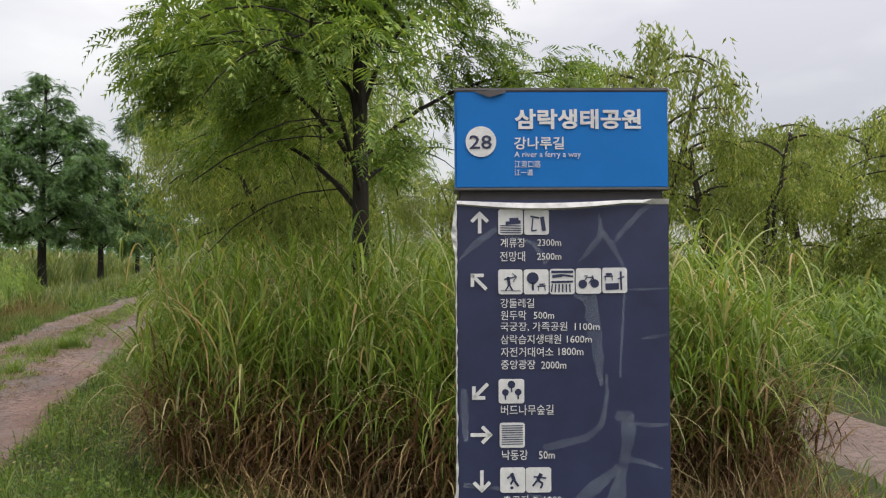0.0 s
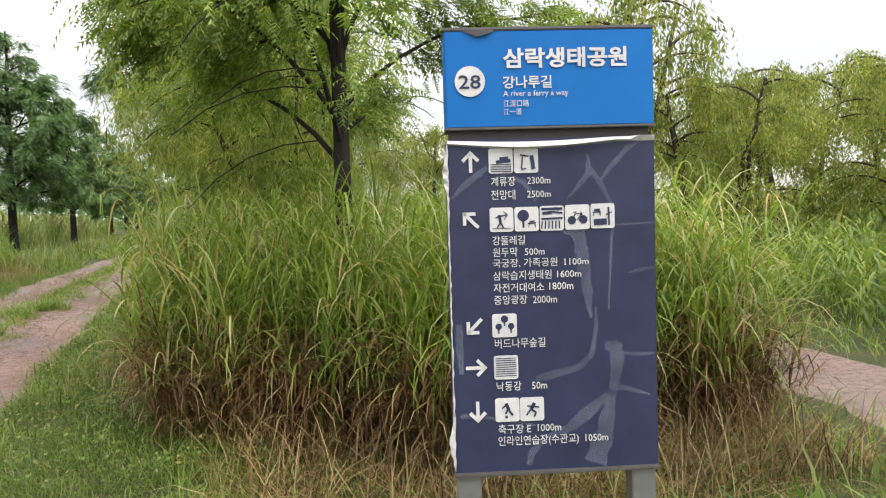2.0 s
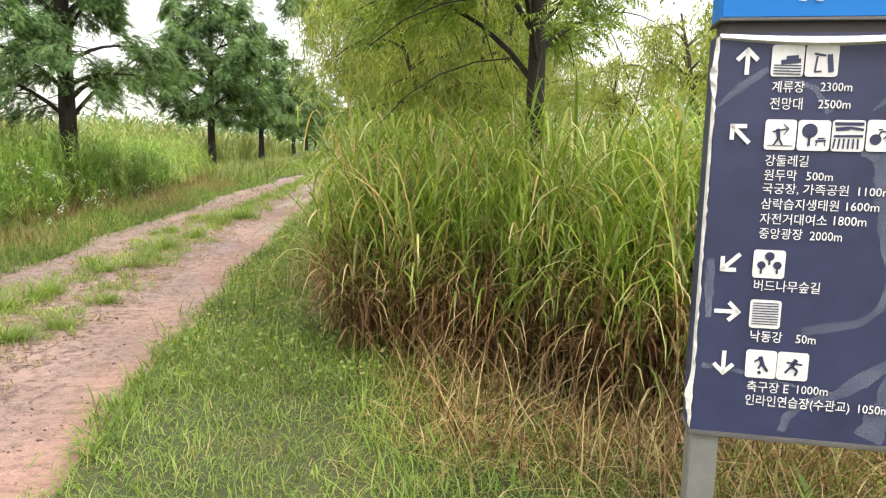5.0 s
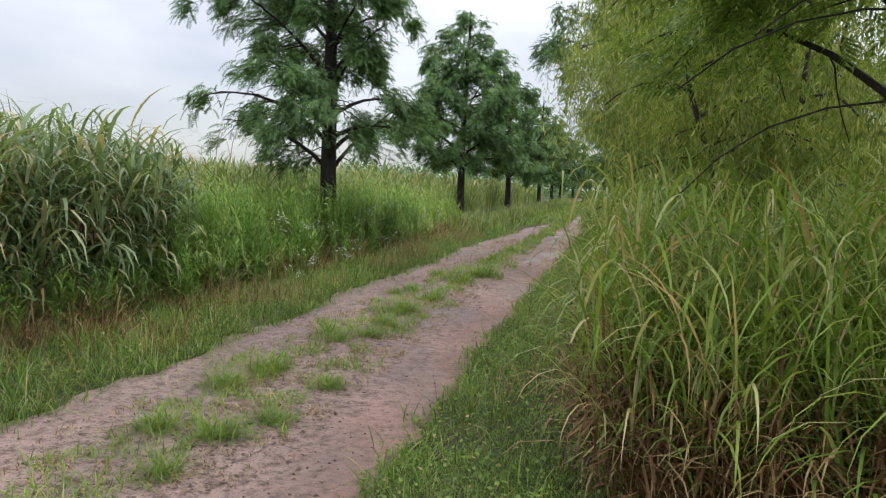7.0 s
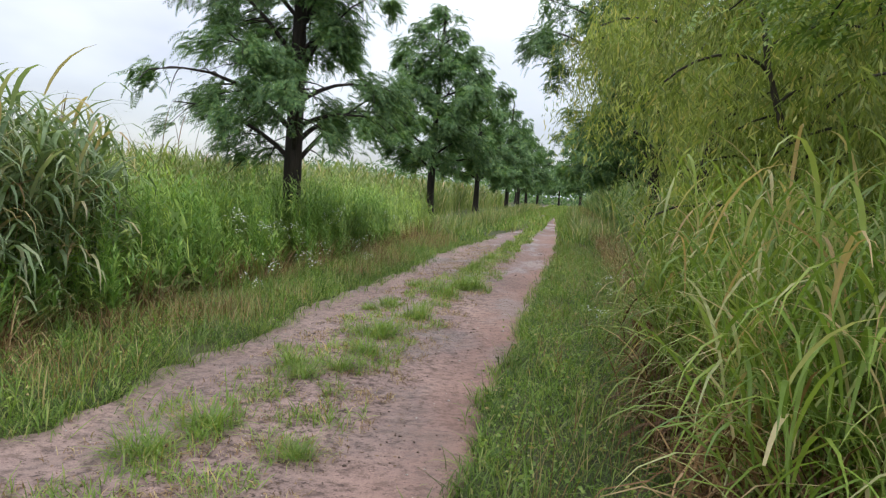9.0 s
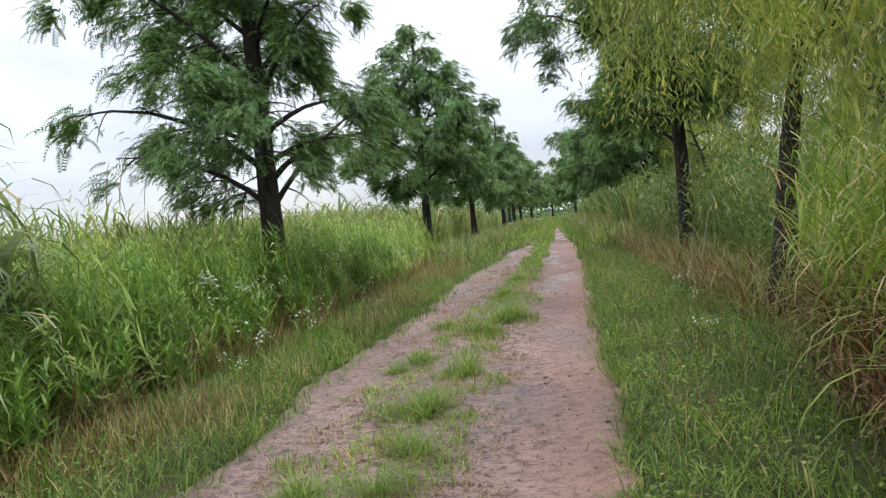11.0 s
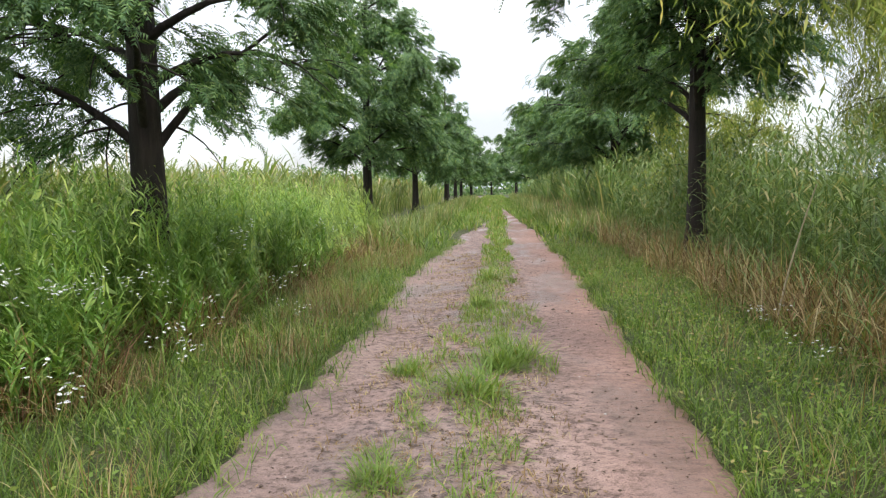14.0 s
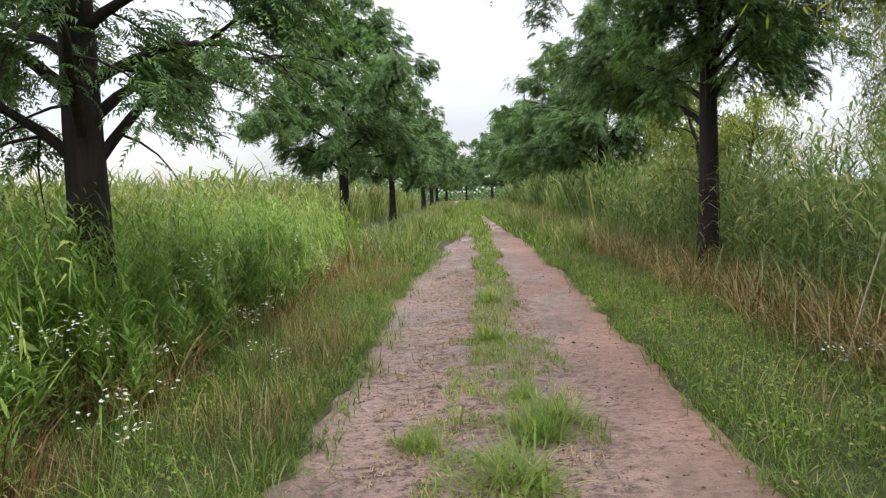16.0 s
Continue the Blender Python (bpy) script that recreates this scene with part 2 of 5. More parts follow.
BLUE = painted("header_blue_film", (0.006, 0.17, 0.53), 0.5, scale=6.0, low=0.95, high=1.05)
NAVY = painted("panel_navy_film", (0.03, 0.036, 0.085), 0.42, scale=9.0, low=0.85, high=1.2)
BLUE.node_tree.nodes["Principled BSDF"].inputs["Specular IOR Level"].default_value = 0.2
NAVY.node_tree.nodes["Principled BSDF"].inputs["Specular IOR Level"].default_value = 0.4
WHITE = painted("sign_white_film", (0.72, 0.72, 0.72), 0.5, scale=60.0, low=0.86, high=1.05)
OFFWHITE = painted("peeling_film_white", (0.68, 0.67, 0.66), 0.6, scale=40.0, low=0.7)
STEEL = painted("sign_frame_grey", (0.13, 0.125, 0.125), 0.45, 0.3, 25.0)
DARKSTEEL = painted("sign_gap_dark", (0.055, 0.05, 0.05), 0.6, 0.2, 25.0)
POST = painted("post_grey_steel", (0.26, 0.26, 0.265), 0.42, 0.45, 20.0)


def faded(name, col):
    """A worn bloom in the film, thin and broken."""
    m, n, l, b = shader(name)
    a = noise_node(n, l, 38.0, 5.0, 0.7)
    big = noise_node(n, l, 9.0, 2.0)
    b.inputs["Base Color"].default_value, b.inputs["Roughness"].default_value = (*col, 1), 0.6
    r = ramp_node(n, [(0.36, (0.08, 0.08, 0.08)), (0.66, (0.6, 0.6, 0.6))])
    l.new(mixed(n, l, a.outputs["Color"], big.outputs["Color"], 0.5), r.inputs["Fac"])
    tr = n.new("ShaderNodeBsdfTransparent")
    mx = n.new("ShaderNodeMixShader")
    l.new(r.outputs["Color"], mx.inputs["Fac"])
    l.new(tr.outputs["BSDF"], mx.inputs[1])
    l.new(b.outputs["BSDF"], mx.inputs[2])
    l.new(mx.outputs["Shader"], n["Material Output"].inputs["Surface"])
    return m


SCUFF = faded("weathered_film_bluegrey", (0.2, 0.235, 0.32))
STONE = painted("pale_pebble", (0.5, 0.47, 0.43), 0.8, scale=50.0, low=0.6)
CLOD = painted("damp_clod", (0.13, 0.095, 0.075), 0.95, scale=60.0, low=0.6)
DRYCANE = painted("dry_cane", (0.5, 0.42, 0.29), 0.7, scale=30.0)
LITTER = foliage("dead_leaf_brown", [(0.0, (0.085, 0.056, 0.04)), (0.6, (0.187, 0.128, 0.08)), (1.0, (0.408, 0.272, 0.16))], 0.1, 0.8)
PETAL = painted("petal_white", (0.8, 0.8, 0.78), 0.7, scale=40.0, low=0.92)
PLUME = painted("plume_brown", (0.28, 0.2, 0.14), 0.9, scale=40.0, low=0.7)
# distance haze painted into the hills' base colour as a pale blue-grey
HILL = painted("hill_haze_tint", (0.62, 0.66, 0.76), 1.0, scale=0.004, bump=0)


# ---- mesh makers ----
def raw_mesh(name, verts, quads=None, tris=None):
    """A mesh straight from arrays of places, quads and triangles."""
    me = bpy.data.meshes.new(name)
    verts = np.asarray(verts, dtype=np.float32)
    quads = np.zeros((0, 4), int) if quads is None else np.asarray(quads)
    tris = np.zeros((0, 3), int) if tris is None else np.asarray(tris)
    loops = np.concatenate([quads.ravel(), tris.ravel()]).astype(np.int32)
    starts = np.concatenate([np.arange(len(quads)) * 4, len(quads) * 4 + np.arange(len(tris)) * 3]).astype(np.int32)
    me.vertices.add(len(verts))
    me.vertices.foreach_set("co", verts.ravel())
    me.loops.add(len(loops))
    me.loops.foreach_set("vertex_index", loops)
    me.polygons.add(len(starts))
    me.polygons.foreach_set("loop_start", starts)
    me.update(calc_edges=True)
    return me


def mesh_thing(name, me, material, parent=None, label="", smooth=False):
    me.materials.append(material)
    if smooth:
        me.polygons.foreach_set("use_smooth", np.ones(len(me.polygons), dtype=bool))
    ob = new(name, me)
    ob.parent = parent
    return tagged(ob, label)


def part(name, bm, material, parent, label=""):
    """Links a bmesh as one mesh object under a thing or a part."""
    me = bpy.data.meshes.new(name)
    bm.to_mesh(me)
    bm.free()
    return mesh_thing(name, me, material, parent, label)


def box(x0, x1, y0, y1, z0, z1, bevel=0.0):
    bm = bmesh.new()
    bmesh.ops.create_cube(bm, size=1.0, matrix=Matrix.Translation(((x0 + x1) / 2, (y0 + y1) / 2, (z0 + z1) / 2)) @ Matrix.Diagonal((x1 - x0, y1 - y0, z1 - z0, 1)))
    if bevel:
        bmesh.ops.bevel(bm, geom=bm.edges[:], offset=bevel, segments=2, affect="EDGES")
    return bm


def strips(places, az, length, width, lean, bend, segs, turn=None, base_w=0.6):
    """Bent tapering blades. All arguments are arrays, one entry a blade; lean and bend in radians from upright."""
    n = len(places)
    s = np.linspace(0, 1, segs + 1)
    ang = lean[:, None] + bend[:, None] * ((s[:-1] + s[1:]) / 2)[None, :] ** 1.4
    step = (length / segs)[:, None]
    out = np.concatenate([np.zeros((n, 1)), np.cumsum(np.sin(ang) * step, 1)], 1)
    rise = np.concatenate([np.zeros((n, 1)), np.cumsum(np.cos(ang) * step, 1)], 1)
    cx, sx = np.cos(az), np.sin(az)
    mid = np.stack([places[:, 0:1] + out * cx[:, None], places[:, 1:2] + out * sx[:, None], places[:, 2:3] + rise], 2)
    ta = az + np.pi / 2 + (0 if turn is None else turn)
    side = np.stack([np.cos(ta), np.sin(ta), np.zeros(n)], 1)
    prof = np.where(s < 0.3, base_w + (1 - base_w) * s / 0.3, 1 - np.clip((s - 0.3) / 0.7, 0, 1) ** 1.7)
    half = 0.5 * width[:, None] * prof[None, :-1]
    left = mid[:, :-1] - side[:, None, :] * half[:, :, None]
    right = mid[:, :-1] + side[:, None, :] * half[:, :, None]
    v = np.concatenate([np.stack([left, right], 2).reshape(n, 2 * segs, 3), mid[:, -1:]], 1)
    k = 2 * segs + 1
    base = (np.arange(n) * k)[:, None]
    quads = np.concatenate([base + np.array([[2 * i, 2 * i + 1, 2 * i + 3, 2 * i + 2]]) for i in range(segs - 1)], 0) if segs > 1 else np.zeros((0, 4), int)
    tris = base + np.array([[2 * segs - 2, 2 * segs - 1, 2 * segs]])
    return v.reshape(-1, 3), quads, tris


def joined(pieces):
    vs, qs, ts, o = [], [], [], 0
    for v, q, t in pieces:
        vs.append(v), qs.append(q + o), ts.append(t + o)
        o += len(v)
    return np.concatenate(vs), np.concatenate(qs), np.concatenate(ts)


def tube(points, radii, sides=7):
    """A round tapering limb along a line of points."""
    p = np.asarray(points, float)
    r = np.asarray(radii, float)
    d = np.gradient(p, axis=0)
    d /= np.linalg.norm(d, axis=1)[:, None] + 1e-9
    ref = np.where(np.abs(d[:, 2:3]) > 0.9, np.array([[1.0, 0, 0]]), np.array([[0, 0, 1.0]]))
    u = np.cross(d, ref)
    u /= np.linalg.norm(u, axis=1)[:, None] + 1e-9
    w = np.cross(d, u)
    a = np.arange(sides) * 2 * np.pi / sides
    v = p[:, None, :] + r[:, None, None] * (u[:, None, :] * np.cos(a)[None, :, None] + w[:, None, :] * np.sin(a)[None, :, None])
    k = len(p)
    i, j = np.meshgrid(np.arange(k - 1), np.arange(sides), indexing="ij")
    q = np.stack([i * sides + j, i * sides + (j + 1) % sides, (i + 1) * sides + (j + 1) % sides, (i + 1) * sides + j], 2).reshape(-1, 4)
    return v.reshape(-1, 3), q, np.zeros((0, 3), int)


def smooth_noise(x, y, scale, seed):
    """Cheap smooth value noise over the plan, between -1 and 1."""
    g = np.random.default_rng(seed)
    out = np.zeros(np.broadcast(x, y).shape)
    for _ in range(6):
        a = g.uniform(0, 2 * np.pi)
        f = g.uniform(0.6, 1.6) / scale
        out = out + np.sin((x * np.cos(a) + y * np.sin(a)) * f * 2 * np.pi + g.uniform(0, 6.28))
    return out / 6 * 1.6


def rhombs(pos, d, length, width, g):
    """Flat pointed leaves as one quad each, set out along directions d."""
    n = len(pos)
    side = np.cross(d, g.normal(0, 1, (n, 3)))
    side /= np.linalg.norm(side, axis=1)[:, None] + 1e-9
    mid = pos + d * (length * 0.45)[:, None]
    v = np.stack([pos, mid + side * (width / 2)[:, None], pos + d * length[:, None], mid - side * (width / 2)[:, None]], 1).reshape(-1, 3)
    return v, np.arange(4 * n).reshape(-1, 4), np.zeros((0, 3), int)


def leafy_stems(g, places, height, var, leaves, leaf_l, leaf_w, lean, bend, lo, segs, stem_w=0.007, stem_lean=0.12):
    """Upright stems with arching leaves set along them; heights in metres, one entry a stem or a number."""
    n = len(places)
    h = height * g.uniform(1 - var, 1 + var, n)
    az = g.uniform(0, 2 * np.pi, n)
    sl = stem_lean * g.uniform(0, 1.6, n)
    stem = strips(places, az, h, np.full(n, stem_w), sl, sl * 0.4, 2, base_w=1.0)
    f = (lo + (1 - lo) * (np.arange(leaves)[None, :] + g.uniform(0, 0.9, (n, leaves))) / leaves)
    f = np.clip(f, 0, 0.98)
    out = np.sin(sl)[:, None] * f * h[:, None]
    pos = np.stack([places[:, 0:1] + out * np.cos(az)[:, None], places[:, 1:2] + out * np.sin(az)[:, None], places[:, 2:3] + f * h[:, None] * np.cos(sl)[:, None]], 2).reshape(-1, 3)
    k = n * leaves
    la = (g.uniform(0, 2 * np.pi, (n, 1)) + np.arange(leaves)[None, :] * 2.6 + g.normal(0, 0.5, (n, leaves))).ravel()
    ll = (leaf_l * (0.65 + 0.7 * np.sin(np.pi * np.clip(f * 0.8 + 0.1, 0, 1)))).ravel() * g.uniform(0.6, 1.15, k)
    blades = strips(pos, la, ll, leaf_w * g.uniform(0.6, 1.2, k), lean * g.uniform(0.4, 1.3, k), bend * g.uniform(0.4, 1.35, k), segs, g.uniform(-0.5, 0.5, k), base_w=0.5)
    return joined([stem, blades])


# ---- ground, track and side path ----
ROAD_L, ROAD_R = -2.6, 0.0
SIDE = [(5.5, -9.0), (6.15, 0.0), (6.85, 4.0), (7.2, 6.5), (7.1, 9.0), (6.8, 12.0), (6.7, 26.0)]
SIDE_HALF = 0.75


def side_x(y):
    return np.interp(y, [p[1] for p in SIDE], [p[0] for p in SIDE])


def edge_wobble(y, seed):
    """How far an edge strays from its straight line: 21 the track's left edge, 31 its right edge."""
    stray = 0.0
    if seed == 21:
        stray = -0.1 + 1.3 * np.clip((y - 21) / 20, 0, 1) ** 1.2 - 0.0016 * np.clip(y - 42, 0, 40) ** 2
    if seed == 31:
        stray = 0.34 * np.clip((y - 11) / 11, 0, 1) - 0.6 * np.clip((y - 31) / 12, 0, 1) - 0.0023 * np.clip(y - 42, 0, 40) ** 2
    return stray + (0.13 if seed == 21 else 0.08) * smooth_noise(y, y * 0, 2.3, seed) + 0.06 * smooth_noise(y, y * 0, 0.5, seed + 1)


def ground_z(x, y):
    """The height of the turf: flat country, a slight bank beside the track, sunk under track and path."""
    near = np.clip(1.5 - np.hypot(x, y - 15) / 60, 0, 1)
    z = 0.03 * smooth_noise(x, y, 5.0, 3) * near
    lo, hi = ROAD_L + edge_wobble(y, 21), ROAD_R + edge_wobble(y, 31) * 0.7
    in_road = np.clip((np.minimum(x - lo, hi - x) + 0.0) / 0.06, 0, 1)
    in_side = np.clip((SIDE_HALF - np.abs(x - side_x(y)) - 0.1) / 0.14, 0, 1) * (y < 26) * (y > -9)
    bank = 0.03 * np.exp(-((np.minimum(np.abs(x - ROAD_L), np.abs(x - ROAD_R)) - 0.6) / 0.4) ** 2)
    keep = 1 - np.maximum(in_road, in_side)
    return (z * 0.6 + bank - 0.004) * keep - 0.06 * np.maximum(in_road, in_side)


def grid_mesh(name, xs, ys, fz):
    gx, gy = np.meshgrid(xs, ys, indexing="ij")
    v = np.stack([gx, gy, fz(gx, gy)], 2).reshape(-1, 3)
    m, k = len(xs), len(ys)
    i, j = np.meshgrid(np.arange(m - 1), np.arange(k - 1), indexing="ij")
    q = np.stack([i * k + j, (i + 1) * k + j, (i + 1) * k + j + 1, i * k + j + 1], 2).reshape(-1, 4)
    return raw_mesh(name, v, q)


far = np.array([20, 30, 45, 70, 110, 180, 300, 600, 1200, 3000.0])
gx = np.concatenate([-far[::-1], np.arange(-14, -3, 0.25), np.arange(-3, -2.2, 0.04), np.arange(-2.2, -0.35, 0.25), np.arange(-0.35, 0.4, 0.04), np.arange(0.4, 16.01, 0.25), far])
gy = np.concatenate([-far[::-1], np.arange(-9, 2, 0.3), np.arange(2, 24, 0.1), np.arange(24, 45, 0.4), 45 + far])
tagged(mesh_thing("ground", grid_mesh("ground", gx, gy, ground_z), TURF, smooth=True), "dark turf and plant litter of a flat riverside meadow", "ground", kind="structure")


def road_z(u, y):
    x = ROAD_L + u * (ROAD_R - ROAD_L)
    ruts = -0.018 * np.exp(-((x + 0.62) / 0.38) ** 2) - 0.014 * np.exp(-((x + 2.2) / 0.25) ** 2) + 0.015 * np.exp(-((x + 1.45) / 0.35) ** 2)
    lumps = 0.011 * smooth_noise(x, y, 0.55, 11) + 0.007 * smooth_noise(x, y, 0.21, 12) * (0.35 + 0.65 * np.exp(-((x + 1.5) / 0.6) ** 2))
    return ruts + lumps - 0.05 * (np.clip(np.abs(u - 0.5) - 0.485, 0, 1) / 0.015)


def road_mesh():
    us = np.linspace(0, 1, 44)
    ys = np.concatenate([np.arange(-10, 4, 0.12), np.arange(4, 24, 0.05), np.arange(24, 50, 0.2), np.arange(50, 140, 1.5)])
    gu, gyy = np.meshgrid(us, ys, indexing="ij")
    lo = ROAD_L + edge_wobble(gyy, 21)
    hi = ROAD_R + edge_wobble(gyy, 31) * 0.7
    v = np.stack([lo + gu * (hi - lo), gyy, road_z(gu, gyy)], 2).reshape(-1, 3)
    m, k = len(us), len(ys)
    i, j = np.meshgrid(np.arange(m - 1), np.arange(k - 1), indexing="ij")
    return raw_mesh("road", v, np.stack([i * k + j, (i + 1) * k + j, (i + 1) * k + j + 1, i * k + j + 1], 2).reshape(-1, 4))


tagged(mesh_thing("road", road_mesh(), SOIL, smooth=True), "pinkish sandy dirt track with two trodden ruts", "dirt road", kind="structure")


def side_mesh():
    ys = np.arange(-9, 26, 0.15)
    us = np.linspace(-1, 1, 14)
    gu, gyy = np.meshgrid(us, ys, indexing="ij")
    x = side_x(gyy) + gu * (SIDE_HALF + edge_wobble(gyy + 50 * np.sign(gu), 41))
    z = 0.008 * smooth_noise(x, gyy, 0.6, 42) - 0.04 * (np.abs(gu) > 0.95)
    v = np.stack([x, gyy, z], 2).reshape(-1, 3)
    m, k = len(us), len(ys)
    i, j = np.meshgrid(np.arange(m - 1), np.arange(k - 1), indexing="ij")
    return raw_mesh("side_path", v, np.stack([i * k + j, (i + 1) * k + j, (i + 1) * k + j + 1, i * k + j + 1], 2).reshape(-1, 4))


tagged(mesh_thing("side_path", side_mesh(), SOIL_SIDE, smooth=True), "narrow pinkish sandy footpath curving away", "footpath", kind="structure")


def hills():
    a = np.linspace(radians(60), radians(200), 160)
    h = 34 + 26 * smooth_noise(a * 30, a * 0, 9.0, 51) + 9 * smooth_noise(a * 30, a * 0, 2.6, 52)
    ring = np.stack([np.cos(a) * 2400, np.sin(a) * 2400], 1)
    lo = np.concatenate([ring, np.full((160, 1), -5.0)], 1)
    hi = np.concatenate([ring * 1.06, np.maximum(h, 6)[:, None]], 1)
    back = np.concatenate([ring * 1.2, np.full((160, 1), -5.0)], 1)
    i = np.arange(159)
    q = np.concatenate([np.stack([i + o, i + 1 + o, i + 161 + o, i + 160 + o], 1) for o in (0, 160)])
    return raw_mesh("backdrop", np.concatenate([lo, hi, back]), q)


tagged(mesh_thing("backdrop", hills(), HILL, smooth=True), "hills far across the river, pale with haze painted into their colour", "hills", kind="structure")


# ---- trees ----
def limb_line(start, az, length, rise, droop, g, n=7):
    """A limb that sets out at a rise and sinks towards its tip."""
    s = np.linspace(0, 1, n)
    ang = rise - droop * s
    st = length / (n - 1)
    wob = az + np.cumsum(g.normal(0, 0.09, n))
    p = [np.array(start, float)]
    for k in range(1, n):
        p.append(p[-1] + st * np.array([math.cos(wob[k]) * math.cos(ang[k]), math.sin(wob[k]) * math.cos(ang[k]), math.sin(ang[k])]))
    return np.array(p)


def along(line, s):
    k = s * (len(line) - 1)
    i = np.clip(k.astype(int), 0, len(line) - 2)
    f = (k - i)[:, None]
    return line[i] * (1 - f) + line[i + 1] * f


def sprays(places, az, length, tilt, pairs, leaf_l, leaf_w, g, hang=1.0):
    """Feathered sprays: a bent rib with pairs of narrow leaflets, all hanging outward and down."""
    n = len(places)
    out = []
    s = (np.arange(pairs) + 0.6) / pairs
    ang = tilt[:, None] - hang * s[None, :]
    st = (length / pairs)[:, None]
    dx = np.cumsum(np.cos(ang) * st, 1)
    dz = np.cumsum(np.sin(ang) * st, 1)
    mid = np.stack([places[:, 0:1] + dx * np.cos(az)[:, None], places[:, 1:2] + dx * np.sin(az)[:, None], places[:, 2:3] + dz], 2)
    fwd = np.stack([np.cos(ang) * np.cos(az)[:, None], np.cos(ang) * np.sin(az)[:, None], np.sin(ang)], 2)
    roll = g.uniform(-0.9, 0.9, n)[:, None]
    flat = np.stack([-np.sin(az)[:, None] * np.cos(roll) + 0 * s, np.cos(az)[:, None] * np.cos(roll) + 0 * s, np.sin(roll) + 0 * s], 2)
    size = (leaf_l * g.uniform(0.7, 1.25, n))[:, None] * (1 - 0.45 * s[None, :] ** 2)
    for sign in (-1, 1):
        d = flat * sign * 0.8 + fwd * 0.6 + np.array([0, 0, -0.35])
        d /= np.linalg.norm(d, axis=2)[:, :, None]
        tip = mid + d * size[:, :, None]
        w = fwd * (leaf_w / 2)
        out.append(np.stack([mid - w, mid + w, tip], 2).reshape(-1, 3, 3))
    v = np.concatenate(out).reshape(-1, 3)
    return v, np.zeros((0, 4), int), np.arange(len(v)).reshape(-1, 3)


def tree_mesh_pair(seed, height, trunk_r, limbs, clear, spread, n_sprays, spray_l, pairs, leaf_l, leaf_w, rise, droop, taper=0.8, lean=0.0, top=0.12, floor=1.9, cone=0.75, gaps=-0.22, heavy_side=None, heavy=0.3):
    """Wood and crown of one tree, foot at the origin."""
    g = np.random.default_rng(seed)
    zs = np.linspace(0, height, 14)
    bend = np.cumsum(g.normal(0, 0.035 * height / 14, (14, 2)), 0) * (zs / height)[:, None] + np.outer(zs, [lean, 0])
    spine = np.column_stack([bend, zs])
    flare = 1 + 0.45 * np.exp(-zs / 0.35)
    trunk = tube(spine, trunk_r * flare * (1 - taper * zs / height), 12)
    boughs, twigs = [], []
    at, az, wt = [], [], []
    for i in range(limbs):
        f = (i + g.uniform(0, 0.8)) / limbs
        h = clear + (height * 0.97 - clear) * f
        a = i * 2.399 + g.normal(0, 0.35)
        reach = spread * (1 - f) ** cone * g.uniform(0.55, 1.2) + top * height * 0.35
        p0 = along(spine, np.array([h / height]))[0]
        reach *= min(1.0, 0.62 + 2.2 * f)
        if heavy_side is not None:
            reach *= 1 + heavy * math.cos(a - heavy_side)
        line = limb_line(p0, a, reach, rise * g.uniform(0.6, 1.3), droop * g.uniform(0.7, 1.3), g)
        if line[-1, 2] < floor + 0.25:
            line = limb_line(p0, a, reach, rise * 1.15, droop * 0.6, g)
        r0 = trunk_r * (0.13 + 0.17 * (1 - f))
        boughs.append(tube(line, np.linspace(r0, 0.008, len(line)), 6))
        subs = max(3, int(reach * 3.4))
        for k in range(subs):
            s = g.uniform(0.12, 1.0)
            q0 = along(line, np.array([s]))[0]
            side = a + g.choice([-1, 1]) * g.uniform(0.4, 1.3)
            sl = reach * (0.5 - 0.28 * s) * g.uniform(0.6, 1.2) + 0.12
            twig = limb_line(q0, side, sl, g.uniform(-0.1, 0.5), droop * 1.1, g, 5)
            twigs.append(tube(twig, np.linspace(max(0.006, r0 * 0.25), 0.004, 5), 4))
            m = 1 - 0.75 * g.uniform(0, 1, 8) ** 1.3
            at.append(along(twig, m))
            az.append(np.full(8, side) + g.normal(0, 0.8, 8))
            wt.append(np.full(8, sl))
        m = g.uniform(0.3, 1, 10)
        at.append(along(line, m)), az.append(np.full(10, a) + g.normal(0, 0.9, 10)), wt.append(np.full(10, 0.5))
    at, az, wt = np.concatenate(at), np.concatenate(az), np.concatenate(wt)
    wt = wt * (at[:, 2] > floor + 0.35 * np.sin(at[:, 0] * 2.1 + at[:, 1] * 1.7))
    wt = wt * (smooth_noise(at[:, 0] + 0.8 * at[:, 2], at[:, 1] - 0.9 * at[:, 2], 1.5, seed + 90) > gaps)
    pick = g.choice(len(at), n_sprays, p=wt / wt.sum())
    jit = g.normal(0, 1, (n_sprays, 3)) * np.array([0.055, 0.055, 0.07]) * (1 + spread * 0.2)
    crown = sprays(at[pick] + jit, az[pick] + g.normal(0, 0.5, n_sprays), spray_l * g.uniform(0.6, 1.3, n_sprays), g.uniform(-0.4, 0.5, n_sprays), pairs, leaf_l, leaf_w, g)
    return raw_mesh("trunk", *trunk), [raw_mesh("branch", *q) for q in boughs], raw_mesh("twig_mass", *joined(twigs)), raw_mesh("crown", *crown)


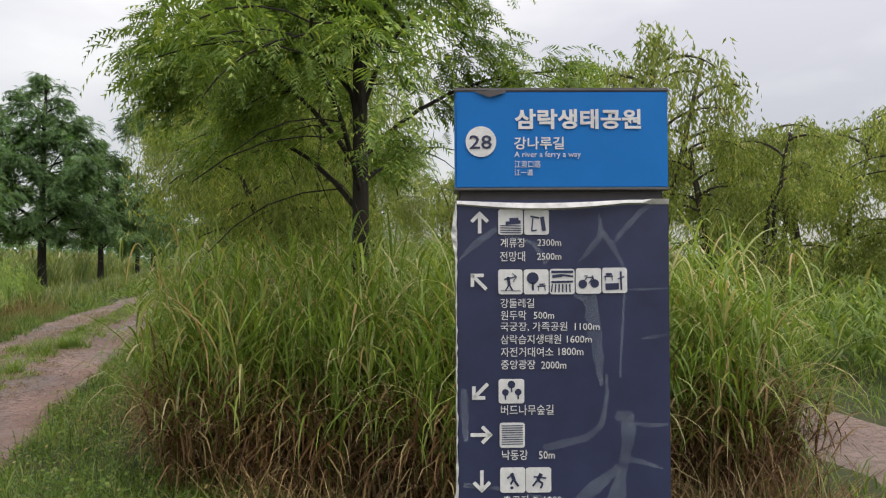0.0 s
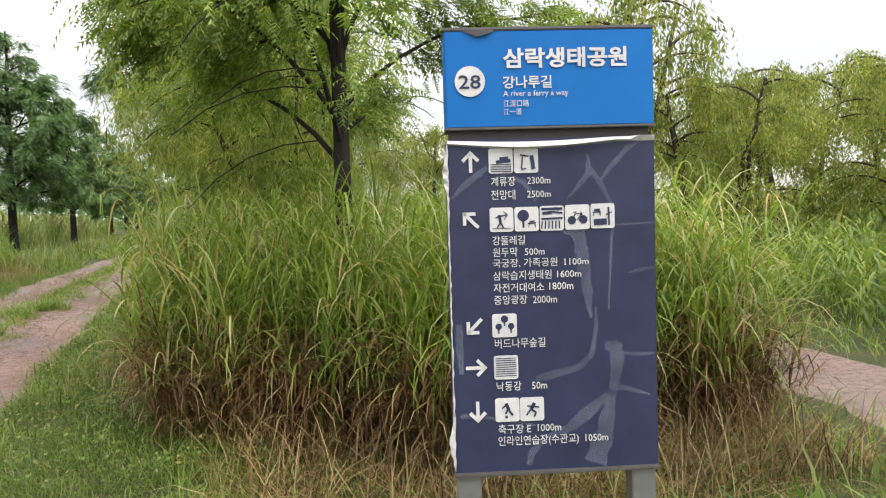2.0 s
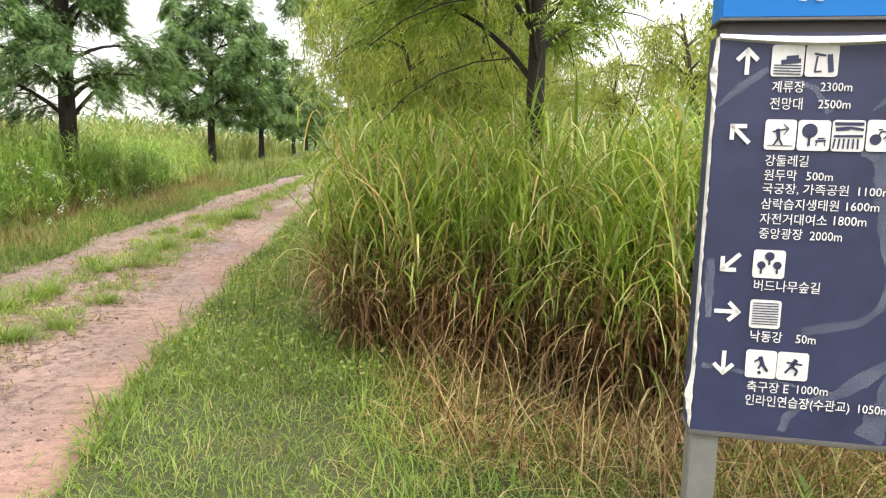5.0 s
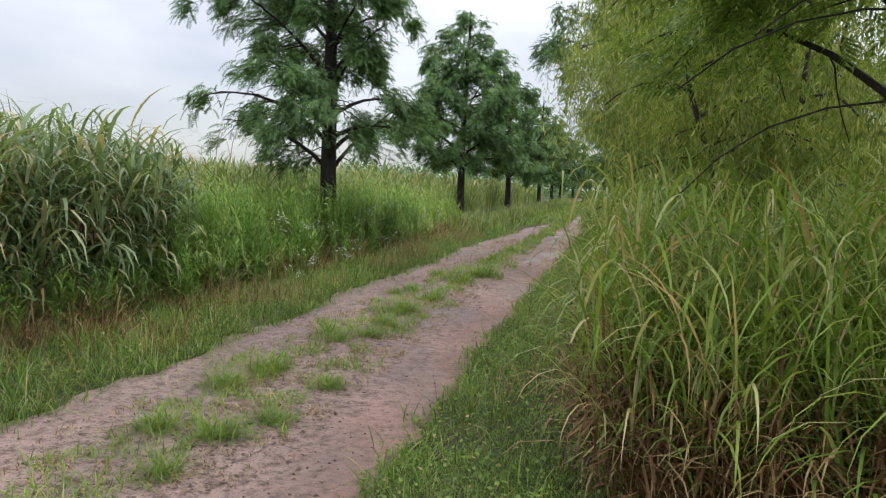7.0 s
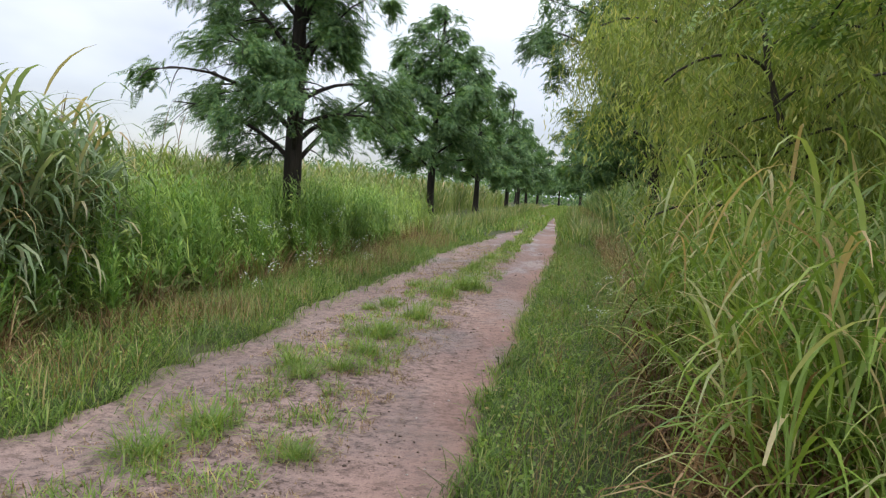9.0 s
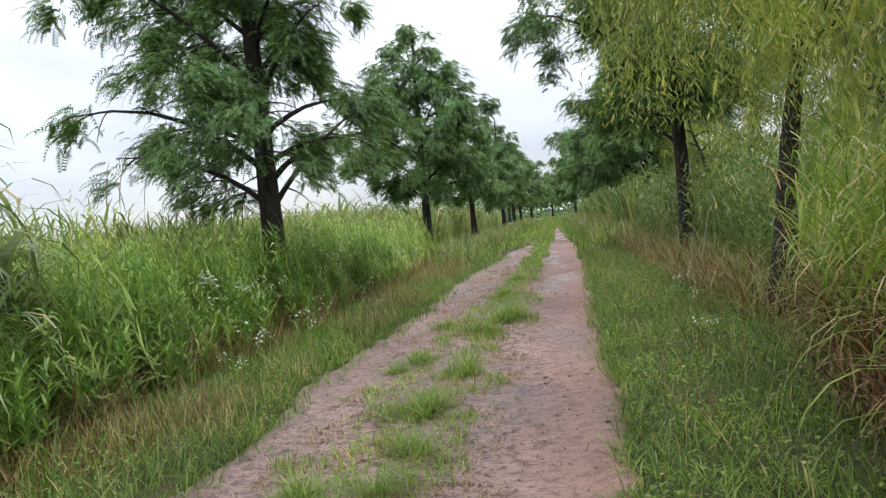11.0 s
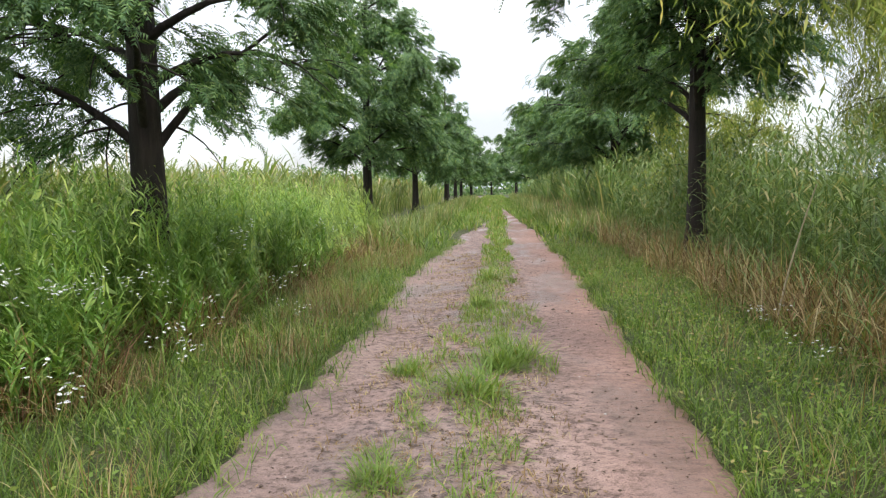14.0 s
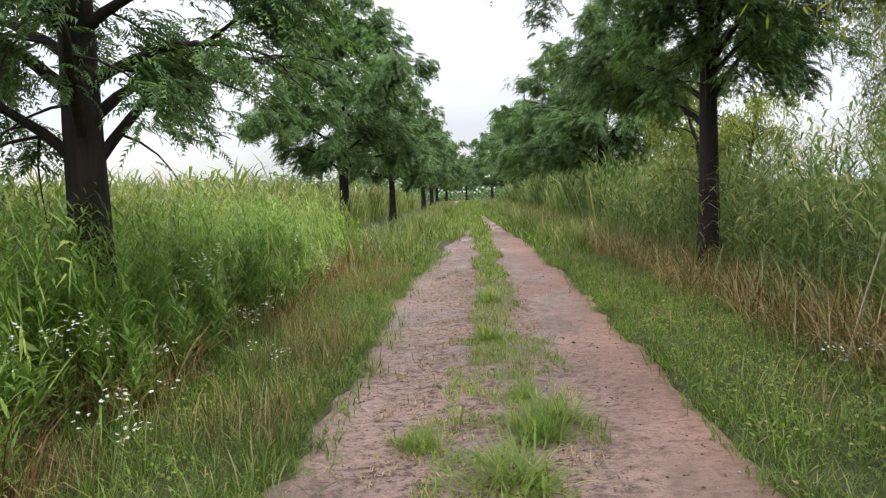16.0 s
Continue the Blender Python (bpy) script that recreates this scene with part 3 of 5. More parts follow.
def tree(name, meshes, wood_mat, leaf_mat, m, label, category, group=""):
    root = new(name)
    mesh_thing("trunk", meshes[0], wood_mat, root, "dark ridged bark", smooth=True)
    for me in meshes[1]:
        mesh_thing("branch", me, wood_mat, root, smooth=True)
    if meshes[2] is not None:
        tagged(mesh_thing("twig_mass", meshes[2], wood_mat, root, smooth=True), kind="stuff")
    tagged(mesh_thing("crown", meshes[3], leaf_mat, root), kind="stuff")
    root.matrix_world = m
    return tagged(root, label, category, group)


def willow_meshes(seed, height, trunk_r, stems, spread, strands, strand_l, leaf_l, leaf_w, per=22, lean=0.25, floor=0.8):
    """A willow: leaning stems, arching limbs and hanging strings of narrow leaves."""
    g = np.random.default_rng(seed)
    wood, boughs, lines = [], [], []
    for k in range(stems):
        a = k * 2 * math.pi / stems + g.uniform(-0.5, 0.5)
        p = [np.zeros(3) + np.array([math.cos(a), math.sin(a), 0]) * 0.1 * (stems > 1)]
        up = lean * g.uniform(0.5, 1.2) * (1 if stems > 1 else 0.6)
        for i in range(9):
            p.append(p[-1] + height * 0.8 / 9 * np.array([math.cos(a) * up + g.normal(0, 0.08), math.sin(a) * up + g.normal(0, 0.08), 1]))
        p = np.array(p)
        wood.append(tube(p, trunk_r * (1 + 0.4 * np.exp(-np.arange(10) * 1.2)) * np.linspace(1, 0.22, 10), 8))
        for j in range(int(16 / stems) + 6):
            f = g.uniform(0.25, 1.0)
            la = g.uniform(0, 2 * math.pi)
            reach = spread * g.uniform(0.5, 1.0) * (1.15 - 0.5 * f)
            line = limb_line(along(p, np.array([f]))[0], la, reach, g.uniform(0.5, 1.1), 1.3, g, 8)
            boughs.append(tube(line, np.linspace(trunk_r * 0.3, 0.008, 8), 5))
            lines.append(line)
    pieces = []
    which = g.integers(0, len(lines), strands)
    s = g.uniform(0.25, 1, strands) ** 0.7
    top = np.array([along(lines[w], np.array([q]))[0] for w, q in zip(which, s)]) + g.normal(0, 1, (strands, 3)) * np.array([0.15, 0.15, 0.12])
    ln = np.minimum(strand_l * g.uniform(0.5, 1.3, strands), np.maximum(top[:, 2] - floor * g.uniform(0.6, 1.6, strands), 0.25))
    az = g.uniform(0, 2 * np.pi, strands)
    t = (np.arange(per) + 0.5) / per
    sway = 0.32 * np.sqrt(t)[None, :] * ln[:, None] * g.uniform(0.4, 1.1, strands)[:, None]
    pos = np.stack([top[:, 0:1] + sway * np.cos(az)[:, None], top[:, 1:2] + sway * np.sin(az)[:, None], top[:, 2:3] + 0.12 * np.sin(t * 3)[None, :] - ln[:, None] * t[None, :] ** 1.25], 2)
    pos = pos + g.normal(0, 0.02, pos.shape)
    n = strands * per
    pos = pos.reshape(n, 3)
    la = g.uniform(0, 2 * np.pi, n)
    dn = g.uniform(0.15, 1.1, n)
    d = np.stack([np.cos(la) * np.sin(dn), np.sin(la) * np.sin(dn), -np.cos(dn)], 1)
    return raw_mesh("trunk", *joined(wood)), [raw_mesh("branch", *q) for q in boughs], None, raw_mesh("crown", *rhombs(pos, d, leaf_l * g.uniform(0.6, 1.25, n), leaf_w * g.uniform(0.7, 1.2, n), g))


CY_LABEL = "dark green feathery swamp cypress rising from tall weeds"
cy_near = tree_mesh_pair(5, 9.6, 0.2, 46, 1.7, 3.6, 21000, 0.28, 7, 0.075, 0.029, 0.9, 0.78, floor=2.15, cone=0.8, gaps=-0.05, heavy_side=radians(160), heavy=0.1)
cy_b = tree_mesh_pair(8, 9.6, 0.185, 46, 2.4, 4.2, 26000, 0.28, 6, 0.085, 0.035, 1.0, 0.8, floor=2.5, cone=0.65, gaps=-0.25)
cy_mid = tree_mesh_pair(9, 9.0, 0.19, 38, 2.0, 4.3, 12000, 0.4, 5, 0.15, 0.06, 0.9, 0.78, floor=2.2, cone=1.0, gaps=-0.18)
cy_far = tree_mesh_pair(19, 9.2, 0.19, 26, 2.0, 4.4, 4200, 0.5, 4, 0.25, 0.1, 0.85, 0.9, floor=2.2, cone=0.95, gaps=-0.25)
near_cypress = tree("swamp_cypress", cy_near, BARK, CYPRESS, pose(-4.87, 15.7, 0, 0, 0, 20), CY_LABEL, "tree", "cypress rows along the track")
tree("swamp_cypress", cy_b, BARK, CYPRESS, pose(2.53, 21.7, 0, 0, 0, 75), "slender dark-trunked swamp cypress among dry brown grass", "tree", "cypress rows along the track")
mid_row = tree("swamp_cypress", cy_mid, BARK, CYPRESS, pose(-6.1, 35.5, 0, 0, 0, 200), CY_LABEL, "tree", "cypress rows along the track")
mid_row.scale = (1.08, 1.08, 1.12)
for x, y, rz, s in ((-6.07, 52.0, 40, 1.08), (3.3, 35.0, 250, 1.0), (3.2, 48.0, 330, 1.05)):
    copy_thing(mid_row, pose(x, y, 0, 0, 0, rz)).scale = (s, s, s)
far_row = tree("swamp_cypress", cy_far, BARK, CYPRESS, pose(-4.8, 62.0, 0, 0, 0, 110), CY_LABEL, "tree", "cypress rows along the track")
for x, y, rz, s in ((-5.0, 78.0, 10, 1.0), (-5.2, 95.0, 300, 1.05), (-4.6, 115.0, 150, 1.1), (3.2, 66.0, 80, 1.0), (3.0, 84.0, 190, 1.1), (2.0, 108.0, 20, 1.2), (-9.0, 128.0, 60, 1.3), (-1.6, 142.0, 210, 1.0)):
    copy_thing(far_row, pose(x, y, 0, 0, 0, rz)).scale = (s, s, s)

wing = tree_mesh_pair(24, 7.4, 0.085, 46, 1.95, 2.9, 17000, 0.26, 7, 0.065, 0.023, 1.2, 0.8, taper=0.72, floor=2.3, gaps=-0.3, heavy_side=radians(50))
tree("wingnut_tree", wing, BARK, WINGNUT, pose(2.68, 5.4, 0, 0, 0, 130), "slim dark-trunked tree with drooping green compound leaves", "tree")
wil = willow_meshes(31, 7.0, 0.13, 1, 3.5, 4400, 1.5, 0.105, 0.016, per=22, floor=1.6)
willow = tree("willow_tree", wil, BARK, WILLOW, pose(1.95, 13.1, 0, 0, 0, 0), "yellow-green willow hanging over the reed bank", "tree", "willows")
copy_thing(willow, pose(6.3, 19.6, 0, 0, 0, 140)).scale = (0.8, 0.8, 0.85)
young = willow_meshes(37, 5.0, 0.05, 4, 1.7, 1600, 1.3, 0.12, 0.018, per=20, lean=0.2, floor=1.5)
tree("willow_tree", young, BARK_GREY, WILLOW, pose(2.65, 8.7, 0, 0, 0, 0), "young many-stemmed willow rising out of the silver grass", "tree", "willows")
wil2 = willow_meshes(32, 5.4, 0.1, 3, 2.3, 2700, 0.6, 0.12, 0.03, per=8, lean=0.3, floor=0.9)
willow_b = tree("willow_tree", wil2, BARK_GREY, WILLOW, pose(9.1, 11.4, 0, 0, 0, 0), "bushy yellow-green willow beyond the footpath", "tree", "willows")
for x, y, rz, s in ((10.4, 10.0, 200, 0.85), (15.8, 10.4, 330, 1.1), (19.5, 13.0, 50, 1.2), (9.4, 14.5, 250, 1.05), (12.6, 11.4, 140, 0.95), (16.5, 14.0, 200, 1.1), (13.6, 6.6, 30, 0.8), (9.0, 22.0, 10, 1.0), (11.5, 19.0, 280, 1.1), (4.6, 27.0, 120, 0.9)):
    copy_thing(willow_b, pose(x, y, 0, 0, 0, rz)).scale = (s, s, s)


willow_b.scale = (1.15, 1.15, 1.25)


def far_woods(n, seed):
    q = np.random.default_rng(seed)
    x, y = q.uniform(-60, 60, n), q.uniform(145, 175, n)
    top = 5.5 + 2.5 * smooth_noise(x, y, 16.0, 55)
    pos = np.column_stack([x, y, top * q.uniform(0.0, 1, n)])
    d = q.normal(0, 1, (n, 3))
    return rhombs(pos, d / np.linalg.norm(d, axis=1)[:, None], q.uniform(0.5, 1.1, n), q.uniform(0.25, 0.5, n), q)


tagged(mesh_thing("far_woods", raw_mesh("far_woods", *far_woods(20000, 12)), CYPRESS), "hazy green woods closing the end of the track", "woods", kind="stuff")


# ---- grasses and weeds ----
def scatter(g, n, x0, x1, y0, y1, keep=None):
    x, y = g.uniform(x0, x1, n), g.uniform(y0, y1, n)
    if keep is not None:
        k = keep(x, y)
        x, y = x[k], y[k]
    return np.column_stack([x, y, np.maximum(ground_z(x, y), -0.012) - 0.006])


def tuft_of(g, places, length, spread, width, lean, bend, segs):
    n = len(places)
    az = g.uniform(0, 2 * np.pi, n)
    return strips(places, az, length * g.uniform(1 - spread, 1 + spread, n), width * g.uniform(0.7, 1.3, n), lean * g.uniform(0.1, 1.4, n), bend * g.uniform(0.2, 1.5, n), segs, g.uniform(-0.7, 0.7, n))


def stuff(name, pieces, material, label, category):
    return tagged(mesh_thing(name, raw_mesh(name, *joined(pieces)), material), label, category, kind="stuff")


g = np.random.default_rng(77)


def off_paths(x, y):
    fray = np.abs(g.normal(0, 0.085, len(x)))
    lo, hi = ROAD_L + edge_wobble(y, 21) + fray, ROAD_R + edge_wobble(y, 31) * 0.7 - fray
    return ((x < lo) | (x > hi)) & ((np.abs(x - side_x(y)) > SIDE_HALF) | (y > 26) | (y < -9))


def patchy(x, y, scale, seed, cut):
    return smooth_noise(x, y, scale, seed) > cut


# short verge grass on both sides and the lawn round the sign
verge = [
    tuft_of(g, scatter(g, 46000, -4.6, -2.45, 4, 24, off_paths), 0.15, 0.65, 0.0065, 0.7, 1.3, 2),
    tuft_of(g, scatter(g, 15000, -4.7, -2.75, 3, 24, lambda x, y: off_paths(x, y) & patchy(x, y, 0.8, 68, -0.1)), 0.32, 0.4, 0.007, 0.5, 1.6, 4),
    tuft_of(g, scatter(g, 9000, -5.2, -2.45, 24, 90, off_paths), 0.36, 0.4, 0.035, 0.5, 0.9, 2),
    tuft_of(g, scatter(g, 46000, -0.1, 2.0, 4, 26, off_paths), 0.12, 0.65, 0.0065, 0.7, 1.3, 2),
    tuft_of(g, scatter(g, 8000, 0.15, 2.0, 4, 26, lambda x, y: off_paths(x, y) & patchy(x, y, 0.8, 69, 0.1)), 0.28, 0.4, 0.007, 0.5, 1.6, 4),
    tuft_of(g, scatter(g, 8000, -0.1, 2.4, 26, 90, off_paths), 0.36, 0.4, 0.035, 0.5, 0.9, 2),
]
ey = g.uniform(3, 28, 24000)
right_side = g.uniform(0, 1, 24000) < 0.45
ex = np.where(right_side, ROAD_R + edge_wobble(ey, 31) * 0.7 + g.normal(0.03, 0.08, 24000), ROAD_L + edge_wobble(ey, 21) - g.normal(0.02, 0.14, 24000))
ek = smooth_noise(ex * 3, ey, 0.9, 73) + 0.5 * smooth_noise(ex, ey, 0.3, 74) > -0.1
verge.append(tuft_of(g, np.column_stack([ex, ey, np.full(24000, -0.008)])[ek], 0.16, 0.55, 0.0075, 0.8, 1.3, 3))
stuff("verge_grass", verge, GREEN, "soft green verge grass edging the dirt track", "grass")
p = scatter(g, 15000, -4.6, -2.7, 3, 26, lambda x, y: off_paths(x, y) & patchy(x, y, 2.2, 65, 0.15))
p2 = scatter(g, 3000, 0.2, 2.1, 6, 26, lambda x, y: off_paths(x, y) & patchy(x, y, 2.0, 66, 0.1))
bw = scatter(g, 42000, -3.7, 1.9, 4, 22, lambda x, y: off_paths(x, y) & patchy(x, y, 0.7, 168, np.where(x > 0, -0.25, 0.2)))
bw[:, 2] += g.uniform(0.05, 0.2, len(bw))
ba = g.uniform(0, 6.28, len(bw))
bd = np.column_stack([np.cos(ba), np.sin(ba), g.uniform(-0.3, 0.5, len(bw))])
stuff("clover", [rhombs(bw, bd / np.linalg.norm(bd, axis=1)[:, None], g.uniform(0.018, 0.045, len(bw)), g.uniform(0.012, 0.026, len(bw)), g)], LAWN, "small bright broad-leaved weeds among the verge grass", "weeds")
rough = [tuft_of(g, scatter(g, 7000, -14, 14, -9, 2.5, off_paths), 0.3, 0.5, 0.03, 0.5, 1.0, 2)]
foot = scatter(g, 9000, -4.7, -3.0, 3.5, 10.5, lambda x, y: off_paths(x, y) & (g.uniform(0, 1, len(x)) < np.clip((-2.9 - x) / 1.4, 0.1, 1)) & patchy(x, y, 1.1, 188, -0.3))
stuff("russet_grass", [tuft_of(g, foot, 0.26, 0.5, 0.007, 0.5, 1.6, 3)], STRAW_BROWN, "russet dying grass at the foot of the giant reeds", "dry grass")
stuff("rough_grass", rough, GREEN, "rough green meadow grass", "grass")
stuff("seeding_grass", [tuft_of(g, np.concatenate([p, p2]), 0.34, 0.4, 0.0045, 0.3, 0.7, 3)], STRAW, "thin tawny seeding grass mixed into the verge", "grass")
lawn = [
    tuft_of(g, scatter(g, 3000, 1.3, 5.4, 2.6, 4.8, off_paths), 0.24, 0.5, 0.006, 0.7, 1.6, 4),
    tuft_of(g, scatter(g, 56000, -0.1, 5.4, -0.5, 5.5, off_paths), 0.085, 0.6, 0.006, 0.8, 1.1, 2),
    tuft_of(g, scatter(g, 9000, 5.0, 12.0, 1, 14, off_paths), 0.22, 0.5, 0.016, 0.5, 1.0, 2),
    tuft_of(g, scatter(g, 6000, 0.2, 1.9, 5.5, 16, lambda x, y: patchy(x, y, 1.8, 67, 0.1)), 0.17, 0.5, 0.01, 0.6, 1.0, 2),
]
stuff("lawn_grass", lawn, LAWN, "short bright green mown grass round the sign", "grass")


# the grassy crown of the track, in loose tufts
def crown_keep(x, y):
    c = -1.5 + 0.4 * np.clip((y - 13) / 9, 0, 1) + 0.12 * smooth_noise(y, y * 0, 6.0, 61)
    w = np.where(y > 17, 0.34, 0.62)
    return (np.abs(x - c) < w * (0.75 + 0.5 * smooth_noise(x, y, 1.5, 62))) & (smooth_noise(x, y, 0.55, 63) + 0.5 * smooth_noise(x, y, 0.17, 64) > np.where(y > 16, -0.7, -0.12))


cp = scatter(g, 125000, -2.4, -0.7, 0, 60, crown_keep)
cp[:, 2] = road_z((cp[:, 0] - ROAD_L) / (ROAD_R - ROAD_L), cp[:, 1]) - 0.004
near = cp[:, 1] < 22
crown_grass = [
    tuft_of(g, cp[near], 0.1, 0.65, 0.0085, 0.8, 1.2, 2),
    tuft_of(g, cp[~near][::3], 0.13, 0.4, 0.022, 0.6, 1.0, 2),
]
olive = scatter(g, 60000, -2.5, -0.6, 2, 24, lambda x, y: (np.abs(x + 1.5) < 0.75) & (smooth_noise(x, y, 0.5, 163) + 0.6 * smooth_noise(x, y, 0.16, 164) > 0.12))
olive[:, 2] = road_z((olive[:, 0] - ROAD_L) / (ROAD_R - ROAD_L), olive[:, 1]) - 0.003
stuff("trodden_grass", [tuft_of(g, olive, 0.05, 0.6, 0.006, 1.1, 1.0, 2)], STRAW, "trodden olive and straw grass matted on the track", "grass")
fx_ = scatter(g, 9000, -2.9, 0.3, 32, 130)
fx_ = fx_[off_paths(fx_[:, 0], fx_[:, 1]) | (np.abs(fx_[:, 0] + 1.0) < 0.3) | (fx_[:, 1] > 62)]
crown_grass.append(tuft_of(g, fx_, 0.34, 0.5, 0.05, 0.5, 0.9, 2))
stuff("track_grass", crown_grass, LAWN, "low green grass tufts along the middle of the track", "grass")


# single strong tufts standing in the track
def grass_tuft(seed, n, size):
    q = np.random.default_rng(seed)
    p = np.column_stack([q.normal(0, 0.05 * size / 0.2, n), q.normal(0, 0.05 * size / 0.2, n), np.zeros(n) - 0.01])
    return raw_mesh("grass_tuft", *strips(p, q.uniform(0, 2 * np.pi, n), size * q.uniform(0.5, 1.2, n), q.uniform(0.005, 0.01, n), q.uniform(0.2, 1.1, n), q.uniform(0.3, 1.5, n), 4))


tuft_a = tagged(mesh_thing("grass_tuft", grass_tuft(1, 190, 0.29), LAWN), "strong green grass tuft growing in the track", "grass tuft", "tufts in the track")
tuft_a.matrix_world = pose(-1.18, 14.1, 0)
for x, y, rz, s in ((-1.36, 13.3, 50, 1.15), (-1.02, 14.35, 140, 1.0), (-1.15, 14.0, 240, 0.75), (-1.37, 17.0, 200, 0.8), (-1.91, 13.9, 30, 0.6), (-1.33, 19.6, 10, 0.9), (-1.28, 11.2, 20, 0.85), (-1.4, 10.1, 160, 0.8), (-1.82, 11.8, 70, 0.65), (-1.2, 14.9, 0, 0.5), (-1.95, 11.4, 310, 0.6), (-1.67, 6.8, 45, 0.9), (-1.8, 6.3, 80, 0.8), (-1.68, 5.3, 190, 0.75), (-1.25, 5.3, 260, 0.75), (-1.43, 9.9, 15, 0.9), (-1.07, 5.7, 100, 0.6), (-0.99, 6.6, 330, 0.55), (-1.25, 4.7, 130, 0.6), (-1.78, 8.45, 210, 0.7), (-1.33, 9.1, 60, 0.8), (-1.35, 8.5, 280, 0.7), (-1.56, 8.15, 350, 0.6)):
    copy_thing(tuft_a, pose(x, y, 0, 0, 0, rz)).scale = (s * 1.25, s * 1.25, s * 1.1)


# the big clump of silver grass behind the sign, reaching along the track
def clump_keep(x, y):
    inner = 1.22 + 0.45 * np.clip((4.8 - y) / 2.0, 0, 1) + 0.3 * np.clip(y - 9.3, 0, 5) + 0.15 * smooth_noise(y, y * 0, 1.2, 71)
    front = 3.35 + 0.2 * smooth_noise(x, x * 0, 1.3, 72) + 1.15 * np.clip(2.9 - x, 0, 1) + 0.5 * np.clip(1.9 - x, 0, 1)
    outer = np.minimum(side_x(y) - 1.2 - 0.2 * np.clip(y - 5, 0, 3), 5.4)
    return (x > inner) & (y > front) & (x < outer)


def near_first(x, y):
    return clump_keep(x, y) & (g.uniform(0, 1, len(x)) < np.clip(1.5 - (y - 3) / 6 - np.clip(x - 1.8, 0, 3) / 6 * (y > 5), 0.4, 1))


p = scatter(g, 6400, 0.6, 5.5, 3.0, 12.5, near_first)
silver = [
    leafy_stems(g, p, 1.36, 0.3, 10, 0.62, 0.0165, 0.45, 2.6, 0.26, 7, stem_lean=0.2),
    tuft_of(g, scatter(g, 2600, 0.6, 5.5, 3.0, 12.5, near_first), 1.9, 0.2, 0.014, 0.12, 0.9, 5),
]
stuff("silver_grass", silver, SILVER, "tall arching green silver grass clump behind the sign", "tall grass")
p = scatter(g, 8500, 0.6, 5.5, 3.0, 12.0, near_first)
dry = [tuft_of(g, p, 0.66, 0.45, 0.009, 0.3, 1.7, 4), leafy_stems(g, p[:1800], 0.6, 0.4, 5, 0.45, 0.015, 0.6, 2.0, 0.25, 4, stem_lean=0.3)]
edge = scatter(g, 16000, 0.6, 5.5, 2.9, 11.0, clump_keep)
edge = edge[~clump_keep(edge[:, 0] - 0.35, edge[:, 1] - 0.35)]
dry.append(leafy_stems(g, edge[:1300], 0.7, 0.35, 5, 0.5, 0.015, 0.6, 2.3, 0.15, 4, stem_lean=0.35))
fringe = tuft_of(g, scatter(g, 2200, 1.5, 5.2, 2.2, 4.4, lambda x, y: off_paths(x, y) & (y > 2.4 + 0.7 * np.clip(2.6 - x, 0, 2)) & (y < 4.4 - 0.25 * np.clip(x - 3, 0, 3))), 0.5, 0.5, 0.006, 0.9, 1.5, 4)
browned = tuft_of(g, scatter(g, 3000, 1.7, 5.2, 2.3, 4.4, lambda x, y: off_paths(x, y) & (y > 2.5 + 0.7 * np.clip(2.6 - x, 0, 2))), 0.5, 0.5, 0.006, 0.8, 1.6, 4)
stuff("browned_grass", [browned], STRAW_BROWN, "brown dead grass lying round the sign posts", "dry grass")
stuff("flattened_grass", [fringe], STRAW, "pale flattened straw grass round the sign posts", "dry grass")
withered = leafy_stems(g, edge[1500:4300], 0.95, 0.35, 6, 0.55, 0.017, 0.5, 2.5, 0.1, 5, stem_lean=0.25)
stuff("withered_leaves", [withered], STRAW, "pale withered leaves hanging at the edge of the silver grass", "dry grass")
stuff("dry_grass", dry, STRAW_BROWN, "brown withered grass stalks under the silver grass", "dry grass")


# the left-hand weed bank and the reed field behind it
def weeds_keep(x, y):
    return x < -4.3 + 0.3 * smooth_noise(y, y * 0, 2.5, 81) + 0.25 * smooth_noise(y, y * 0, 0.9, 82)


def shorten(piece, foot_x, slope):
    """Lets a bank of plants rise away from its edge."""
    v = piece[0].copy()
    v[:, 2] *= np.clip((foot_x - v[:, 0] + 0.3 * smooth_noise(v[:, 0], v[:, 1], 0.7, 83)) / slope, 0.28, 1)
    return v, piece[1], piece[2]


p = scatter(g, 2300, -6.6, -4.0, 8.8, 27, weeds_keep)
bank = [shorten(leafy_stems(g, p, 1.35 * (1 + 0.2 * smooth_noise(p[:, 0], p[:, 1], 1.4, 185)), 0.3, 24, 0.15, 0.02, 0.9, 0.8, 0.2, 2, stem_lean=0.14), -3.75, 0.9),
        shorten(tuft_of(g, scatter(g, 5200, -8.0, -3.9, 2, 34, weeds_keep), 0.85, 0.45, 0.018, 0.3, 1.7, 4), -3.7, 1.0)]
hp = scatter(g, 2600, -5.9, -4.1, 8.4, 21.5, lambda x, y: weeds_keep(x, y) & patchy(x, y, 1.6, 181, -0.35))
herbs = [leafy_stems(g, hp, 1.25 * (1 + 0.22 * smooth_noise(hp[:, 0], hp[:, 1], 1.1, 186)), 0.25, 40, 0.135, 0.019, 1.05, 0.5, 0.3, 2, stem_lean=0.07),
         leafy_stems(g, scatter(g, 1700, -4.8, -3.75, 6.5, 21, lambda x, y: weeds_keep(x - 0.15, y)), 0.55, 0.45, 18, 0.16, 0.024, 0.9, 0.7, 0.2, 3, stem_lean=0.15)]
stuff("tall_herbs", herbs, HERB, "tall bright herbs with narrow whorled leaves", "weeds")
